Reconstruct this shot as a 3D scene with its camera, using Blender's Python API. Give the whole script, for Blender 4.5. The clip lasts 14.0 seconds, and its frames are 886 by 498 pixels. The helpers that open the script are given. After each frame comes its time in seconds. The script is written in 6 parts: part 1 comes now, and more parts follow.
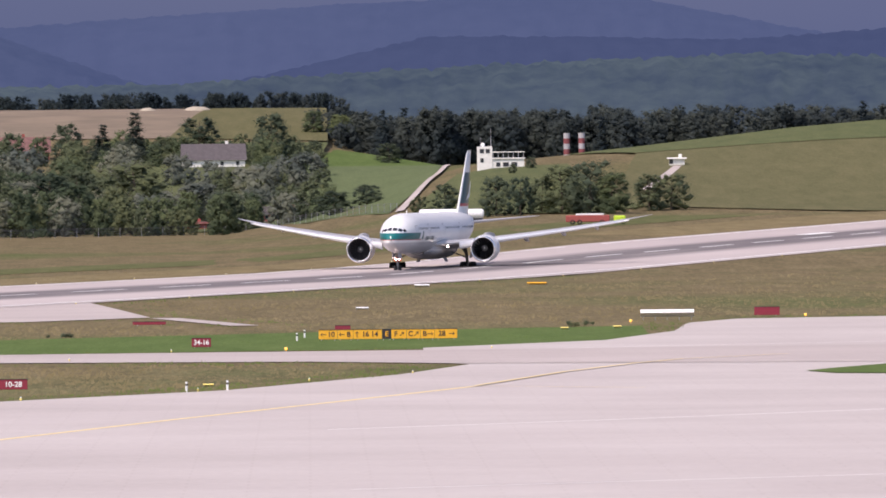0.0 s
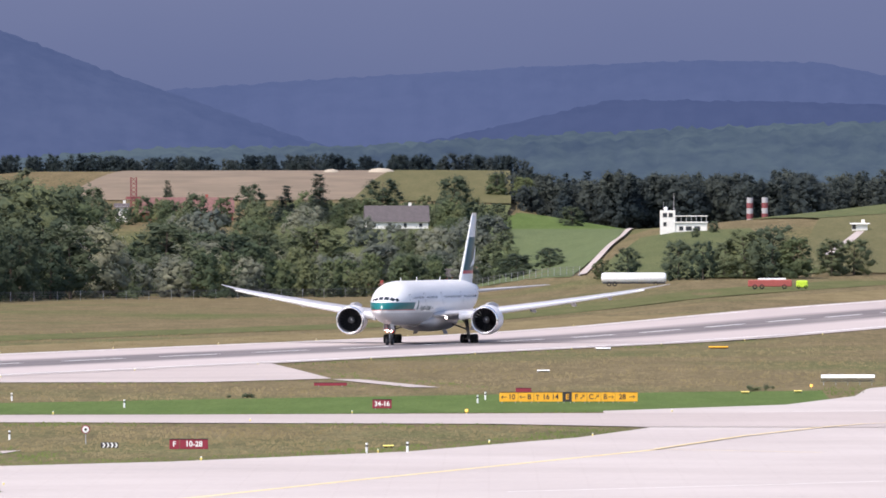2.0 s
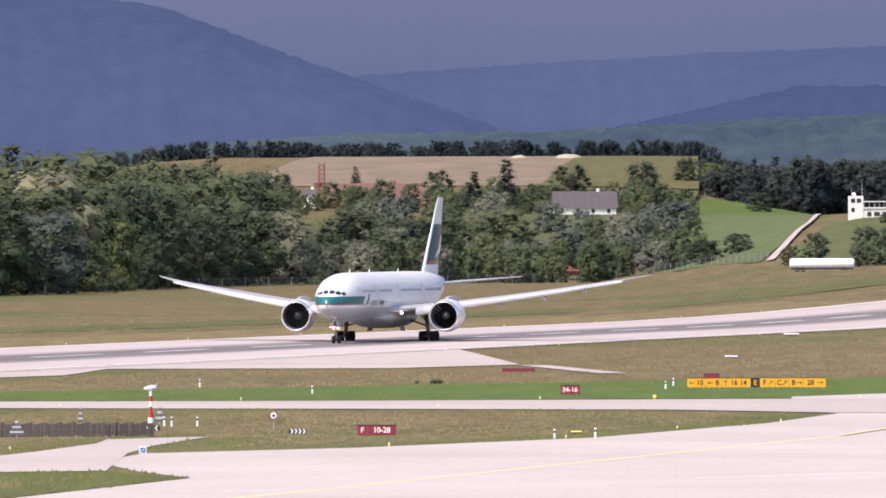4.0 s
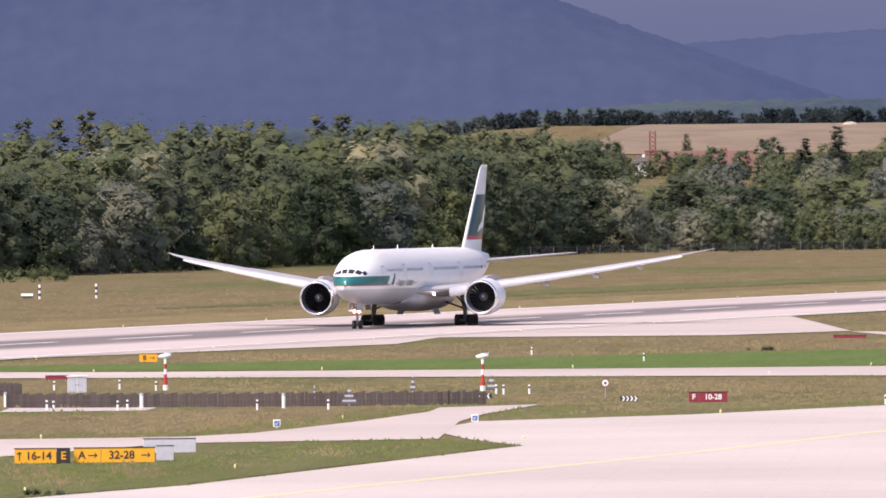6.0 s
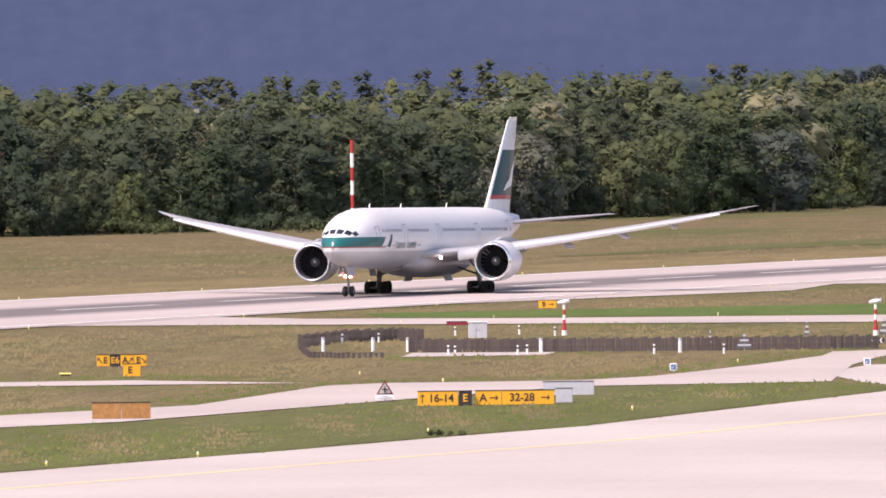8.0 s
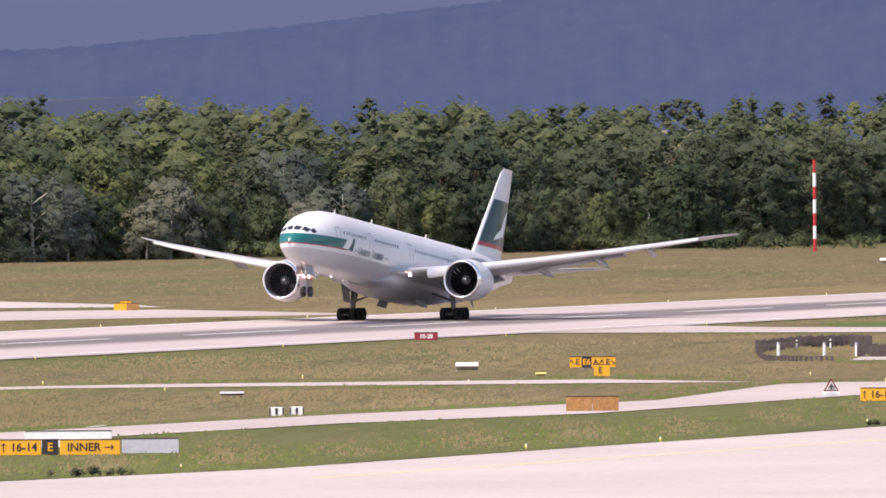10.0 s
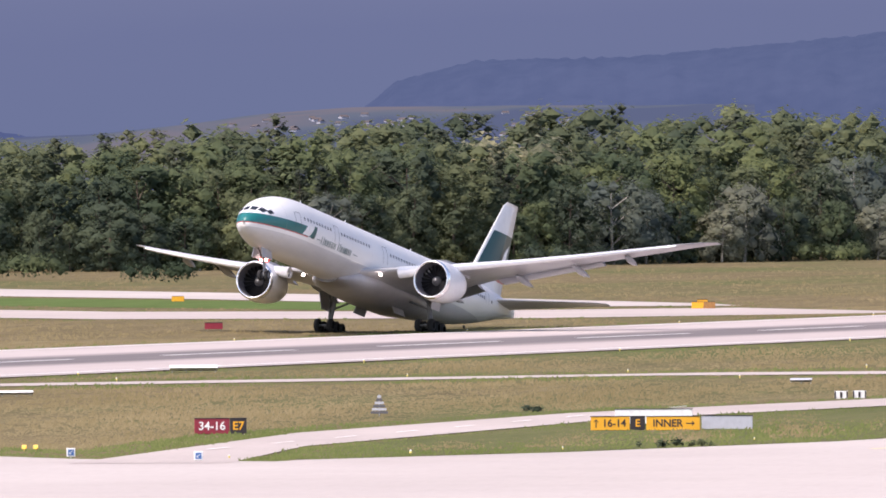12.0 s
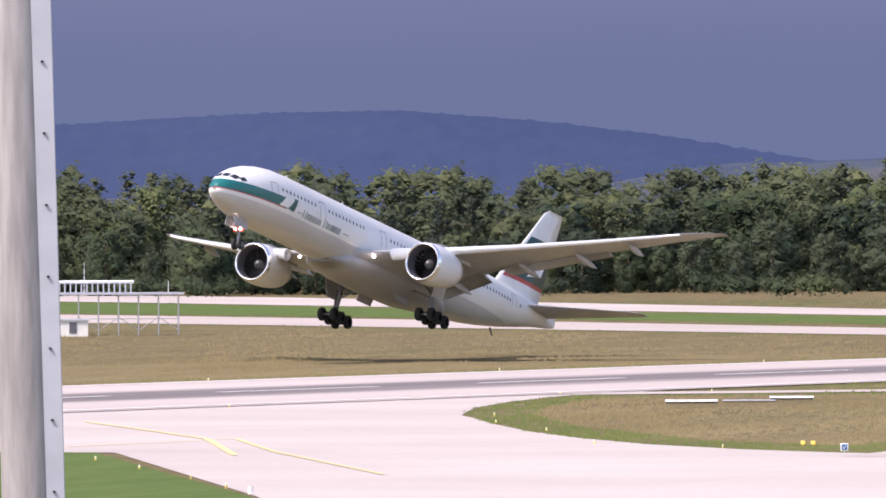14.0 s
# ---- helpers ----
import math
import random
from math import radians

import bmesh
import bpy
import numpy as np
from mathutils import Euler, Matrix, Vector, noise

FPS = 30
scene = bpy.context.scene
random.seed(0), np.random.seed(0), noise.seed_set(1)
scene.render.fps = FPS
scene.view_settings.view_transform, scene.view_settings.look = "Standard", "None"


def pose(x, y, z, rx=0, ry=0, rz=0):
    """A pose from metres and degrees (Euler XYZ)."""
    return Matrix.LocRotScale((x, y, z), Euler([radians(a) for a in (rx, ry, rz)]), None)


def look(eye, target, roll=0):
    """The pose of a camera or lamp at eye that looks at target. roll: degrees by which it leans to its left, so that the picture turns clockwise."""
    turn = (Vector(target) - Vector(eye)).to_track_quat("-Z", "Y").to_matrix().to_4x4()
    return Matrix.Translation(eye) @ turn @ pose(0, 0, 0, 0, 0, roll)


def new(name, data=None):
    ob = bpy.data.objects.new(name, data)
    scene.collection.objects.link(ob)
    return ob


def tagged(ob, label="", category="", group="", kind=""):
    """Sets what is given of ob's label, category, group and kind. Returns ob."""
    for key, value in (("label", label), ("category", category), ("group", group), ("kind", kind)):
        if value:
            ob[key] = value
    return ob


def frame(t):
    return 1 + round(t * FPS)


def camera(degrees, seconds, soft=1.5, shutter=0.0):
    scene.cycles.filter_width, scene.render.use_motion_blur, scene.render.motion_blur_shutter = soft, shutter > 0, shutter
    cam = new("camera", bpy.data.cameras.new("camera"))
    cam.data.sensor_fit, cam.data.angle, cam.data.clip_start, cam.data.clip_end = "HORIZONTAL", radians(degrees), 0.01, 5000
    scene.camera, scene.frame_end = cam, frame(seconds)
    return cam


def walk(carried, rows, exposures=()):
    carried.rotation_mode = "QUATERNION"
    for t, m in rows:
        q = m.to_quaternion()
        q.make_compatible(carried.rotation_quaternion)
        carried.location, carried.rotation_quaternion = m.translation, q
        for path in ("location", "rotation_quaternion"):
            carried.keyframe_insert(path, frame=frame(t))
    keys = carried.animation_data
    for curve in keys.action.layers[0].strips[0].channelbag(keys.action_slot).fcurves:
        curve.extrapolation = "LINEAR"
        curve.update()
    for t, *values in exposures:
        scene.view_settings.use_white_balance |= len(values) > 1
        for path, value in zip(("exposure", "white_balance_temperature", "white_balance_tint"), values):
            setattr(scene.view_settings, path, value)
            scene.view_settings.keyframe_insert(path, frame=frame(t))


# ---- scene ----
cam = camera(4.2983, 14.0, soft=1.7)


def eye(x, y, pan, tilt, roll):
    """Camera pose 16.04 m above the airfield: pan from north to the east, tilt up, roll, in degrees."""
    return pose(x, y, 16.036) @ pose(0, 0, 0, 0, 0, -pan) @ pose(0, 0, 0, 90 + tilt) @ pose(0, 0, 0, 0, 0, roll)


walk(cam, [
    (0.0, eye(0.00, 0.00, 0.655, -0.403, -0.56)),
    (0.5, eye(-0.15, 1.28, 0.489, -0.400, -0.40)),
    (1.0, eye(0.00, 0.32, 0.276, -0.394, -0.24)),
    (1.5, eye(0.04, -0.66, 0.001, -0.143, -0.13)),
    (2.0, eye(0.14, -1.67, -0.232, -0.093, -0.10)),
    (4.3, eye(0.17, -1.39, -1.341, -0.162, -0.19)),
    (4.5, eye(0.25, -1.87, -1.504, -0.156, -0.22)),
    (5.0, eye(0.28, -3.03, -2.121, -0.175, -0.35)),
    (5.5, eye(0.37, -3.69, -2.404, -0.261, -0.45)),
    (6.0, eye(0.31, -3.62, -2.756, -0.306, -0.49)),
    (6.5, eye(0.31, -3.46, -3.215, -0.301, -0.56)),
    (7.0, eye(0.33, -3.00, -3.691, -0.383, -0.63)),
    (7.5, eye(0.47, -6.50, -4.144, -0.501, -0.66)),
    (7.7, eye(0.57, -11.50, -4.359, -0.550, -0.65)),
    (8.2, eye(2.48, -29.00, -4.912, -0.519, -0.62)),
    (8.7, eye(4.39, -48.00, -5.464, -0.488, -0.62)),
    (9.2, eye(6.30, -66.50, -6.017, -0.457, -0.62)),
    (9.8, eye(8.59, -88.30, -6.680, -0.420, -0.51)),
    (10.5, eye(12.20, -115.42, -7.727, -0.416, -0.40)),
    (11.0, eye(14.27, -134.85, -8.349, -0.372, -0.33)),
    (11.5, eye(17.43, -154.11, -9.141, -0.371, -0.33)),
    (12.0, eye(20.82, -173.36, -9.755, -0.366, -0.37)),
    (12.5, eye(23.55, -192.67, -10.607, -0.331, -0.23)),
    (13.0, eye(26.46, -211.98, -11.303, -0.285, -0.06)),
    (13.3, eye(30.41, -223.00, -12.131, -0.268, -0.05)),
    (13.5, eye(32.48, -230.52, -12.598, -0.243, -0.07)),
    (14.0, eye(37.52, -249.37, -13.597, -0.234, -0.20)),
], exposures=[(0.0, 0.53, 6800, 21), (1.1, 0.56, 6800, 21), (1.6, 0.82, 6550, 15), (4.3, 0.86, 6850, 19), (7.5, 0.83, 7200, 24), (11.0, 0.86, 6950, 20), (14.0, 0.94, 6750, 21)])

# ---------------------------------------------------------------- light
world = bpy.data.worlds.new("sky")
scene.world = world
world.use_nodes = True
_n = world.node_tree.nodes
_sky = _n.new("ShaderNodeTexSky")
_sky.sky_type, _sky.sun_disc = "NISHITA", False
SUN_DIR = Vector((-0.50, -0.52, 0.95)).normalized()
_sky.sun_elevation = math.asin(SUN_DIR.z)
_sky.sun_rotation = math.atan2(SUN_DIR.x, SUN_DIR.y)
_sky.air_density, _sky.dust_density = 1.0, 1.5
_n["Background"].inputs["Strength"].default_value = 0.15
world.node_tree.links.new(_sky.outputs[0], _n["Background"].inputs["Color"])
_sun = bpy.data.lights.new("sun", "SUN")
_sun.energy, _sun.angle, _sun.color = 2.6, radians(0.8), (1.0, 0.94, 0.85)
sun = new("sun", _sun)
sun.matrix_world = look((0, 0, 300), Vector((0, 0, 300)) - SUN_DIR)


# ---------------------------------------------------------------- materials
class Mat:
    """Small helper to write node materials."""

    def __init__(self, name, rough=0.8, metal=0.0, spec=0.5):
        self.m = bpy.data.materials.new(name)
        self.m.use_nodes = True
        self.nt = self.m.node_tree
        self.b = self.nt.nodes["Principled BSDF"]
        self.b.inputs["Roughness"].default_value = rough
        self.b.inputs["Metallic"].default_value = metal
        self.b.inputs["Specular IOR Level"].default_value = spec

    def node(self, kind, **props):
        n = self.nt.nodes.new(kind)
        for k, v in props.items():
            if k == "op":
                n.operation = v
        return n

    def link(self, a, b):
        self.nt.links.new(a, b)

    def coords(self, which="Object"):
        return self.node("ShaderNodeTexCoord").outputs[which]

    def noise(self, scale, detail=4.0, vec=None, rough=0.6, stretch=None):
        n = self.node("ShaderNodeTexNoise")
        n.inputs["Scale"].default_value = scale
        n.inputs["Detail"].default_value = detail
        n.inputs["Roughness"].default_value = rough
        v = vec or self.coords()
        if stretch:
            mp = self.node("ShaderNodeMapping")
            mp.inputs["Scale"].default_value = stretch
            self.link(v, mp.inputs["Vector"])
            v = mp.outputs[0]
        self.link(v, n.inputs["Vector"])
        return n.outputs["Fac"]

    def ramp(self, fac, stops):
        r = self.node("ShaderNodeValToRGB")
        e = r.color_ramp.elements
        while len(e) < len(stops):
            e.new(0.5)
        for el, (p, c) in zip(e, stops):
            el.position, el.color = p, (*c, 1)
        self.link(fac, r.inputs[0])
        return r.outputs[0]

    def mix(self, fac, a, b, mode="MIX"):
        n = self.node("ShaderNodeMix")
        n.data_type, n.blend_type = "RGBA", mode
        for sock, val in ((n.inputs[0], fac), (n.inputs[6], a), (n.inputs[7], b)):
            if isinstance(val, (int, float)):
                sock.default_value = val
            elif isinstance(val, tuple):
                sock.default_value = (*val, 1)
            else:
                self.link(val, sock)
        return n.outputs[2]

    def math(self, op, a, b=0.0):
        n = self.node("ShaderNodeMath", op=op)
        for sock, val in ((n.inputs[0], a), (n.inputs[1], b)):
            if isinstance(val, (int, float)):
                sock.default_value = val
            else:
                self.link(val, sock)
        return n.outputs[0]

    def xyz(self):
        s = self.node("ShaderNodeSeparateXYZ")
        self.link(self.coords(), s.inputs[0])
        return s.outputs

    def between(self, v, lo, hi):
        return self.math("MULTIPLY", self.math("GREATER_THAN", v, lo), self.math("LESS_THAN", v, hi))

    def color(self, c):
        if isinstance(c, tuple):
            self.b.inputs["Base Color"].default_value = (*c, 1)
        else:
            self.link(c, self.b.inputs["Base Color"])
        return self

    def bump(self, fac, strength=0.3, dist=0.05):
        n = self.node("ShaderNodeBump")
        n.inputs["Strength"].default_value, n.inputs["Distance"].default_value = strength, dist
        self.link(fac, n.inputs["Height"])
        self.link(n.outputs[0], self.b.inputs["Normal"])
        return self

    def emit(self, c, strength):
        if isinstance(c, tuple):
            self.b.inputs["Emission Color"].default_value = (*c, 1)
        else:
            self.link(c, self.b.inputs["Emission Color"])
        self.b.inputs["Emission Strength"].default_value = strength
        return self


def plain(name, c, rough=0.6, metal=0.0, vary=0.12, scale=3.0):
    m = Mat(name, rough, metal)
    d = tuple(max(0.0, v * (1 - vary)) for v in c)
    e = tuple(min(1.0, v * (1 + vary)) for v in c)
    m.color(m.ramp(m.noise(scale), [(0.3, d), (0.7, e)]))
    return m.m


def glow(name, c, strength):
    return Mat(name).color((0.02, 0.02, 0.02)).emit(c, strength).m


def grass_mat():
    m = Mat("meadow_grass", 0.95, spec=0.1)
    big = m.noise(0.012, 5, stretch=(1.0, 0.35, 1.0))
    mid = m.noise(0.22, 6, stretch=(1.0, 0.12, 1.0))
    fine = m.noise(1.6, 4, stretch=(1.0, 0.07, 1.0))
    dry = m.ramp(mid, [(0.25, (0.135, 0.108, 0.056)), (0.55, (0.185, 0.145, 0.078)), (0.8, (0.245, 0.19, 0.108))])
    green = m.ramp(mid, [(0.2, (0.085, 0.10, 0.036)), (0.6, (0.12, 0.135, 0.05)), (0.85, (0.165, 0.165, 0.07))])
    c = m.mix(m.ramp(big, [(0.48, (0, 0, 0)), (0.68, (1, 1, 1))]), dry, green)
    c = m.mix(0.55, c, m.ramp(fine, [(0.3, (0.3, 0.32, 0.28)), (0.68, (1, 1, 1))]), "MULTIPLY")
    m.color(c).bump(fine, 0.6, 0.25)
    return m.m


def lawn_mat(name, lo, hi):
    m = Mat(name, 0.95, spec=0.1)
    mid = m.noise(0.25, 6, stretch=(1.0, 0.12, 1.0))
    fine = m.noise(1.8, 4, stretch=(1.0, 0.07, 1.0))
    c = m.mix(0.4, m.ramp(mid, [(0.25, lo), (0.75, hi)]), m.ramp(fine, [(0.25, (0.45, 0.45, 0.4)), (0.75, (1, 1, 1))]), "MULTIPLY")
    m.color(c).bump(fine, 0.6, 0.2)
    return m.m


def concrete_mat(name, lo, hi, streak=0.0):
    m = Mat(name, 0.85, spec=0.25)
    big = m.noise(0.03, 6)
    fine = m.noise(1.5, 6)
    c = m.ramp(big, [(0.3, lo), (0.7, hi)])
    c = m.mix(0.25, c, m.ramp(fine, [(0.3, (0.55, 0.53, 0.52)), (0.7, (1, 1, 1))]), "MULTIPLY")
    vor = m.node("ShaderNodeTexBrick")
    mp = m.node("ShaderNodeMapping")
    mp.inputs["Scale"].default_value = (0.08, 0.08, 0.08)
    m.link(m.coords(), mp.inputs[0])
    m.link(mp.outputs[0], vor.inputs["Vector"])
    vor.inputs["Mortar Size"].default_value = 0.006
    vor.inputs["Scale"].default_value = 1.0
    vor.inputs["Color1"].default_value = vor.inputs["Color2"].default_value = (1, 1, 1, 1)
    vor.inputs["Mortar"].default_value = (0.78, 0.75, 0.73, 1)
    c = m.mix(0.25, c, vor.outputs[0], "MULTIPLY")
    m.color(c).bump(fine, 0.2, 0.02)
    return m.m


M_GRASS = grass_mat()
M_LAWN = lawn_mat("mown_lawn", (0.078, 0.122, 0.032), (0.118, 0.165, 0.05))
M_VERGE = lawn_mat("verge_grass", (0.086, 0.100, 0.036), (0.145, 0.140, 0.062))
M_MOUND = lawn_mat("slope_grass", (0.085, 0.105, 0.045), (0.13, 0.14, 0.062))
M_OLIVE = lawn_mat("olive_meadow", (0.105, 0.105, 0.048), (0.155, 0.140, 0.07))
M_DRY = lawn_mat("dry_meadow", (0.155, 0.12, 0.06), (0.25, 0.20, 0.105))
M_CONC = concrete_mat("apron_concrete", (0.44, 0.385, 0.36), (0.53, 0.475, 0.445))
M_TAXI = concrete_mat("taxiway_asphalt", (0.41, 0.35, 0.325), (0.50, 0.435, 0.405))
M_PATH = concrete_mat("road_asphalt", (0.42, 0.36, 0.335), (0.51, 0.445, 0.415))
M_LINE = plain("white_marking", (0.80, 0.79, 0.76), 0.7, vary=0.08)
M_YLINE = plain("yellow_marking", (0.74, 0.58, 0.28), 0.7)


def runway_mat():
    """Pale asphalt with dark tyre rubber along the centre."""
    m = Mat("runway_asphalt", 0.8, spec=0.3)
    x, y, _z = m.xyz()
    big = m.noise(0.02, 6, stretch=(0.25, 1.0, 1.0))
    fine = m.noise(0.9, 6)
    base = m.ramp(big, [(0.3, (0.43, 0.365, 0.345)), (0.7, (0.52, 0.45, 0.425))])
    streak = m.noise(0.5, 5, stretch=(0.02, 1.0, 1.0))
    off = m.math("ABSOLUTE", y)
    near = m.math("SUBTRACT", 1.0, m.math("MINIMUM", m.math("DIVIDE", off, 13.0), 1.0))
    dark = m.math("MULTIPLY", m.math("MINIMUM", m.math("MULTIPLY", near, 2.0), 1.0), m.math("ADD", m.math("MULTIPLY", streak, 1.5), 0.05))
    c = m.mix(m.math("MINIMUM", dark, 0.8), base, (0.085, 0.076, 0.08))
    c = m.mix(0.25, c, m.ramp(fine, [(0.3, (0.6, 0.6, 0.6)), (0.7, (1, 1, 1))]), "MULTIPLY")
    m.color(c).bump(fine, 0.15, 0.02)
    return m.m


M_RWY = runway_mat()


# ---------------------------------------------------------------- mesh helpers
def mesh_from(name, verts, faces, material=None, smooth=False):
    me = bpy.data.meshes.new(name)
    me.from_pydata([tuple(v) for v in verts], [], [tuple(f) for f in faces])
    me.update()
    if material:
        me.materials.append(material)
    if smooth:
        me.polygons.foreach_set("use_smooth", [True] * len(me.polygons))
    return me


def bm_mesh(name, bm, material=None, smooth=False):
    me = bpy.data.meshes.new(name)
    bmesh.ops.recalc_face_normals(bm, faces=bm.faces)
    bm.to_mesh(me)
    bm.free()
    if material:
        me.materials.append(material)
    if smooth:
        me.polygons.foreach_set("use_smooth", [True] * len(me.polygons))
    return me


def part(name, me, parent, label="", m=None):
    """One mesh object under a thing or under a part."""
    ob = new(name, me)
    ob.parent = parent
    if m is not None:
        ob.matrix_basis = m
    return tagged(ob, label)


def thing(name, label, category, group="", kind="", m=None):
    ob = new(name)
    ob.empty_display_size = 0.3
    if m is not None:
        ob.matrix_basis = m
    return tagged(ob, label, category, group, kind)


def box(bm, sx, sy, sz, m=None, bevel=0.0):
    """A box of that size with its base centre at the origin of m."""
    m = m or Matrix.Identity(4)
    r = bmesh.ops.create_cube(bm, size=1.0, matrix=m @ Matrix.Translation((0, 0, sz / 2)) @ Matrix.Diagonal((sx, sy, sz, 1)))
    if bevel:
        edges = list({e for v in r["verts"] for e in v.link_edges})
        bmesh.ops.bevel(bm, geom=edges, offset=bevel, segments=1, affect="EDGES")


def tube(bm, a, b, r0, r1=None, n=8):
    """A tapered rod from a to b."""
    a, b = Vector(a), Vector(b)
    d = b - a
    m = Matrix.Translation((a + b) / 2) @ d.to_track_quat("Z", "Y").to_matrix().to_4x4()
    bmesh.ops.create_cone(bm, cap_ends=True, segments=n, radius1=r0, radius2=r0 if r1 is None else r1, depth=d.length, matrix=m)


def lathe(profile, n=32, closed=False):
    """Verts and faces of a profile [(x, r)] turned round the x axis."""
    v, f = [], []
    for x, r in profile:
        for k in range(n):
            a = 2 * math.pi * k / n
            v.append((x, r * math.cos(a), r * math.sin(a)))
    for i in range(len(profile) - 1):
        for k in range(n):
            k2 = (k + 1) % n
            f.append((i * n + k, i * n + k2, (i + 1) * n + k2, (i + 1) * n + k))
    return v, f


def smooth_step(a, b, x):
    t = min(1.0, max(0.0, (x - a) / (b - a)))
    return t * t * (3 - 2 * t)


# ---------------------------------------------------------------- ground
HEAD = radians(-102.3466)  # the runway's heading, as an angle from +x
RUN_O = Vector((-162.40, 1000.0, 0))
RUN_X = Vector((math.cos(HEAD), math.sin(HEAD), 0))
RUN_Y = Vector((-RUN_X.y, RUN_X.x, 0))
MID = 14.5  # centre line, to the side of RUN_O


def runway(u, v):
    """A place u metres along the runway and v to the left of its centre line."""
    p = RUN_O + u * RUN_X + (v + MID) * RUN_Y
    return p.x, p.y


def relief(x, y):
    """Height of the ground."""
    w = smooth_step(-20, 50, x)
    z = w * (0.0069 * max(0.0, min(y, 2450) - 1700) + 10.5 * smooth_step(2450, 2900, y))
    z += (1 - w) * 16.0 * smooth_step(2950, 3250, y) * smooth_step(-300, -170, x)
    z += 18.0 * smooth_step(3250, 3600, y) * smooth_step(-260, -140, x) * (1 - smooth_step(5, 30, x))
    z += 11.0 * math.exp(-((x - 160) / 80) ** 2 - ((y - 3000) / 220) ** 2)
    return z


def ground_sheet():
    xs = [-5200, -3500, -2400, -1700, -1300, -1000, -800, -650, -550] + list(range(-480, 481, 20)) + [550, 650, 800, 1000, 1300, 1700, 2400, 3500, 5200]
    ys = [-1500, -900, -500, -250, 0, 200, 400, 600, 800, 1000, 1200, 1400, 1500] + list(range(1600, 4700, 50)) + [4800, 5000, 5200]
    v = [(x, y, relief(x, y)) for y in ys for x in xs]
    w = len(xs)
    f = [(j * w + i, j * w + i + 1, (j + 1) * w + i + 1, (j + 1) * w + i) for j in range(len(ys) - 1) for i in range(w - 1)]
    ob = new("ground", mesh_from("ground", v, f, M_GRASS, True))
    tagged(ob, "dry and green meadow grass over the airfield", "ground", kind="structure")


LAID = []  # outlines of all sheets, with their materials


def sheet(name, pts, z, material, label, category, step=0.0, kind="structure"):
    """A flat sheet with that outline, laid on the relief."""
    LAID.append((pts, material))
    bm = bmesh.new()
    vs = [bm.verts.new((x, y, 0)) for x, y in pts]
    bm.faces.new(vs)
    bm.normal_update()
    if step:
        lo, hi = min(p[1] for p in pts), max(p[1] for p in pts)
        y = lo + step
        while y < hi:
            bmesh.ops.bisect_plane(bm, geom=bm.verts[:] + bm.edges[:] + bm.faces[:], plane_co=(0, y, 0), plane_no=(0, 1, 0))
            y += step
        lo, hi = min(p[0] for p in pts), max(p[0] for p in pts)
        x = lo + step
        while x < hi:
            bmesh.ops.bisect_plane(bm, geom=bm.verts[:] + bm.edges[:] + bm.faces[:], plane_co=(x, 0, 0), plane_no=(1, 0, 0))
            x += step
    for vert in bm.verts:
        vert.co.z = relief(vert.co.x, vert.co.y) + z
    bm.normal_update()
    bmesh.ops.triangulate(bm, faces=bm.faces, ngon_method="EAR_CLIP")
    bm.normal_update()
    for face in bm.faces:
        if face.normal.z < 0:
            face.normal_flip()
    me = bpy.data.meshes.new(name)
    bm.to_mesh(me)
    bm.free()
    me.materials.append(material)
    ob = new(name, me)
    return tagged(ob, label, category, kind=kind)


def rounded(pts, passes=2):
    """Chaikin corner cutting."""
    for _ in range(passes):
        out = []
        for (ax, ay), (bx, by) in zip(pts, pts[1:] + pts[:1]):
            out += [(0.75 * ax + 0.25 * bx, 0.75 * ay + 0.25 * by), (0.25 * ax + 0.75 * bx, 0.25 * ay + 0.75 * by)]
        pts = out
    return pts


ground_sheet()


def runway_strip():
    us = [-2100 + 50 * i for i in range(61)]
    v, f = [], []
    for u in us:
        for s in (-30.5, -15, 0, 15, 30.5):
            x, y = runway(u, s)
            v.append((u, s, relief(x, y) + 0.10))
    for i in range(len(us) - 1):
        for k in range(4):
            f.append((i * 5 + k, (i + 1) * 5 + k, (i + 1) * 5 + k + 1, i * 5 + k + 1))
    m = Matrix.Translation((*runway(0, 0), 0)) @ Matrix.Rotation(HEAD, 4, "Z")
    ob = new("runway", mesh_from("runway", v, f, M_RWY))
    ob.matrix_basis = m
    ob.data.flip_normals() if ob.data.polygons[0].normal.z < 0 else None
    tagged(ob, "pale asphalt runway with dark tyre rubber streaks", "runway", kind="structure")

    def stripe(name, u0, u1, s0, s1):
        pts = [runway(u, s) for u, s in ((u0, s0), (u1, s0), (u1, s1), (u0, s1))]
        me = mesh_from(name, [(x - runway(0, 0)[0], y - runway(0, 0)[1], relief(x, y) + 0.14) for x, y in pts], [(0, 1, 2, 3)], M_LINE)
        if me.polygons[0].normal.z < 0:
            me.flip_normals()
        s = new(name, me)
        s.parent = ob
        s.matrix_basis = m.inverted() @ Matrix.Translation((*runway(0, 0), 0))

    for i in range(52):
        u = -2080 + 50 * i
        stripe("centre_dash", u, u + 30, -0.45, 0.45)
    for i in range(26):
        u = -2080 + 100 * i
        for s in (-27.5, 27.5):
            stripe("edge_line", u, u + 97, s - 0.45, s + 0.45)
    for u in (-1330, -1180):
        for s in (-9, 9):
            stripe("touchdown_bar", u, u + 30, s - 1.5, s + 1.5)


runway_strip()


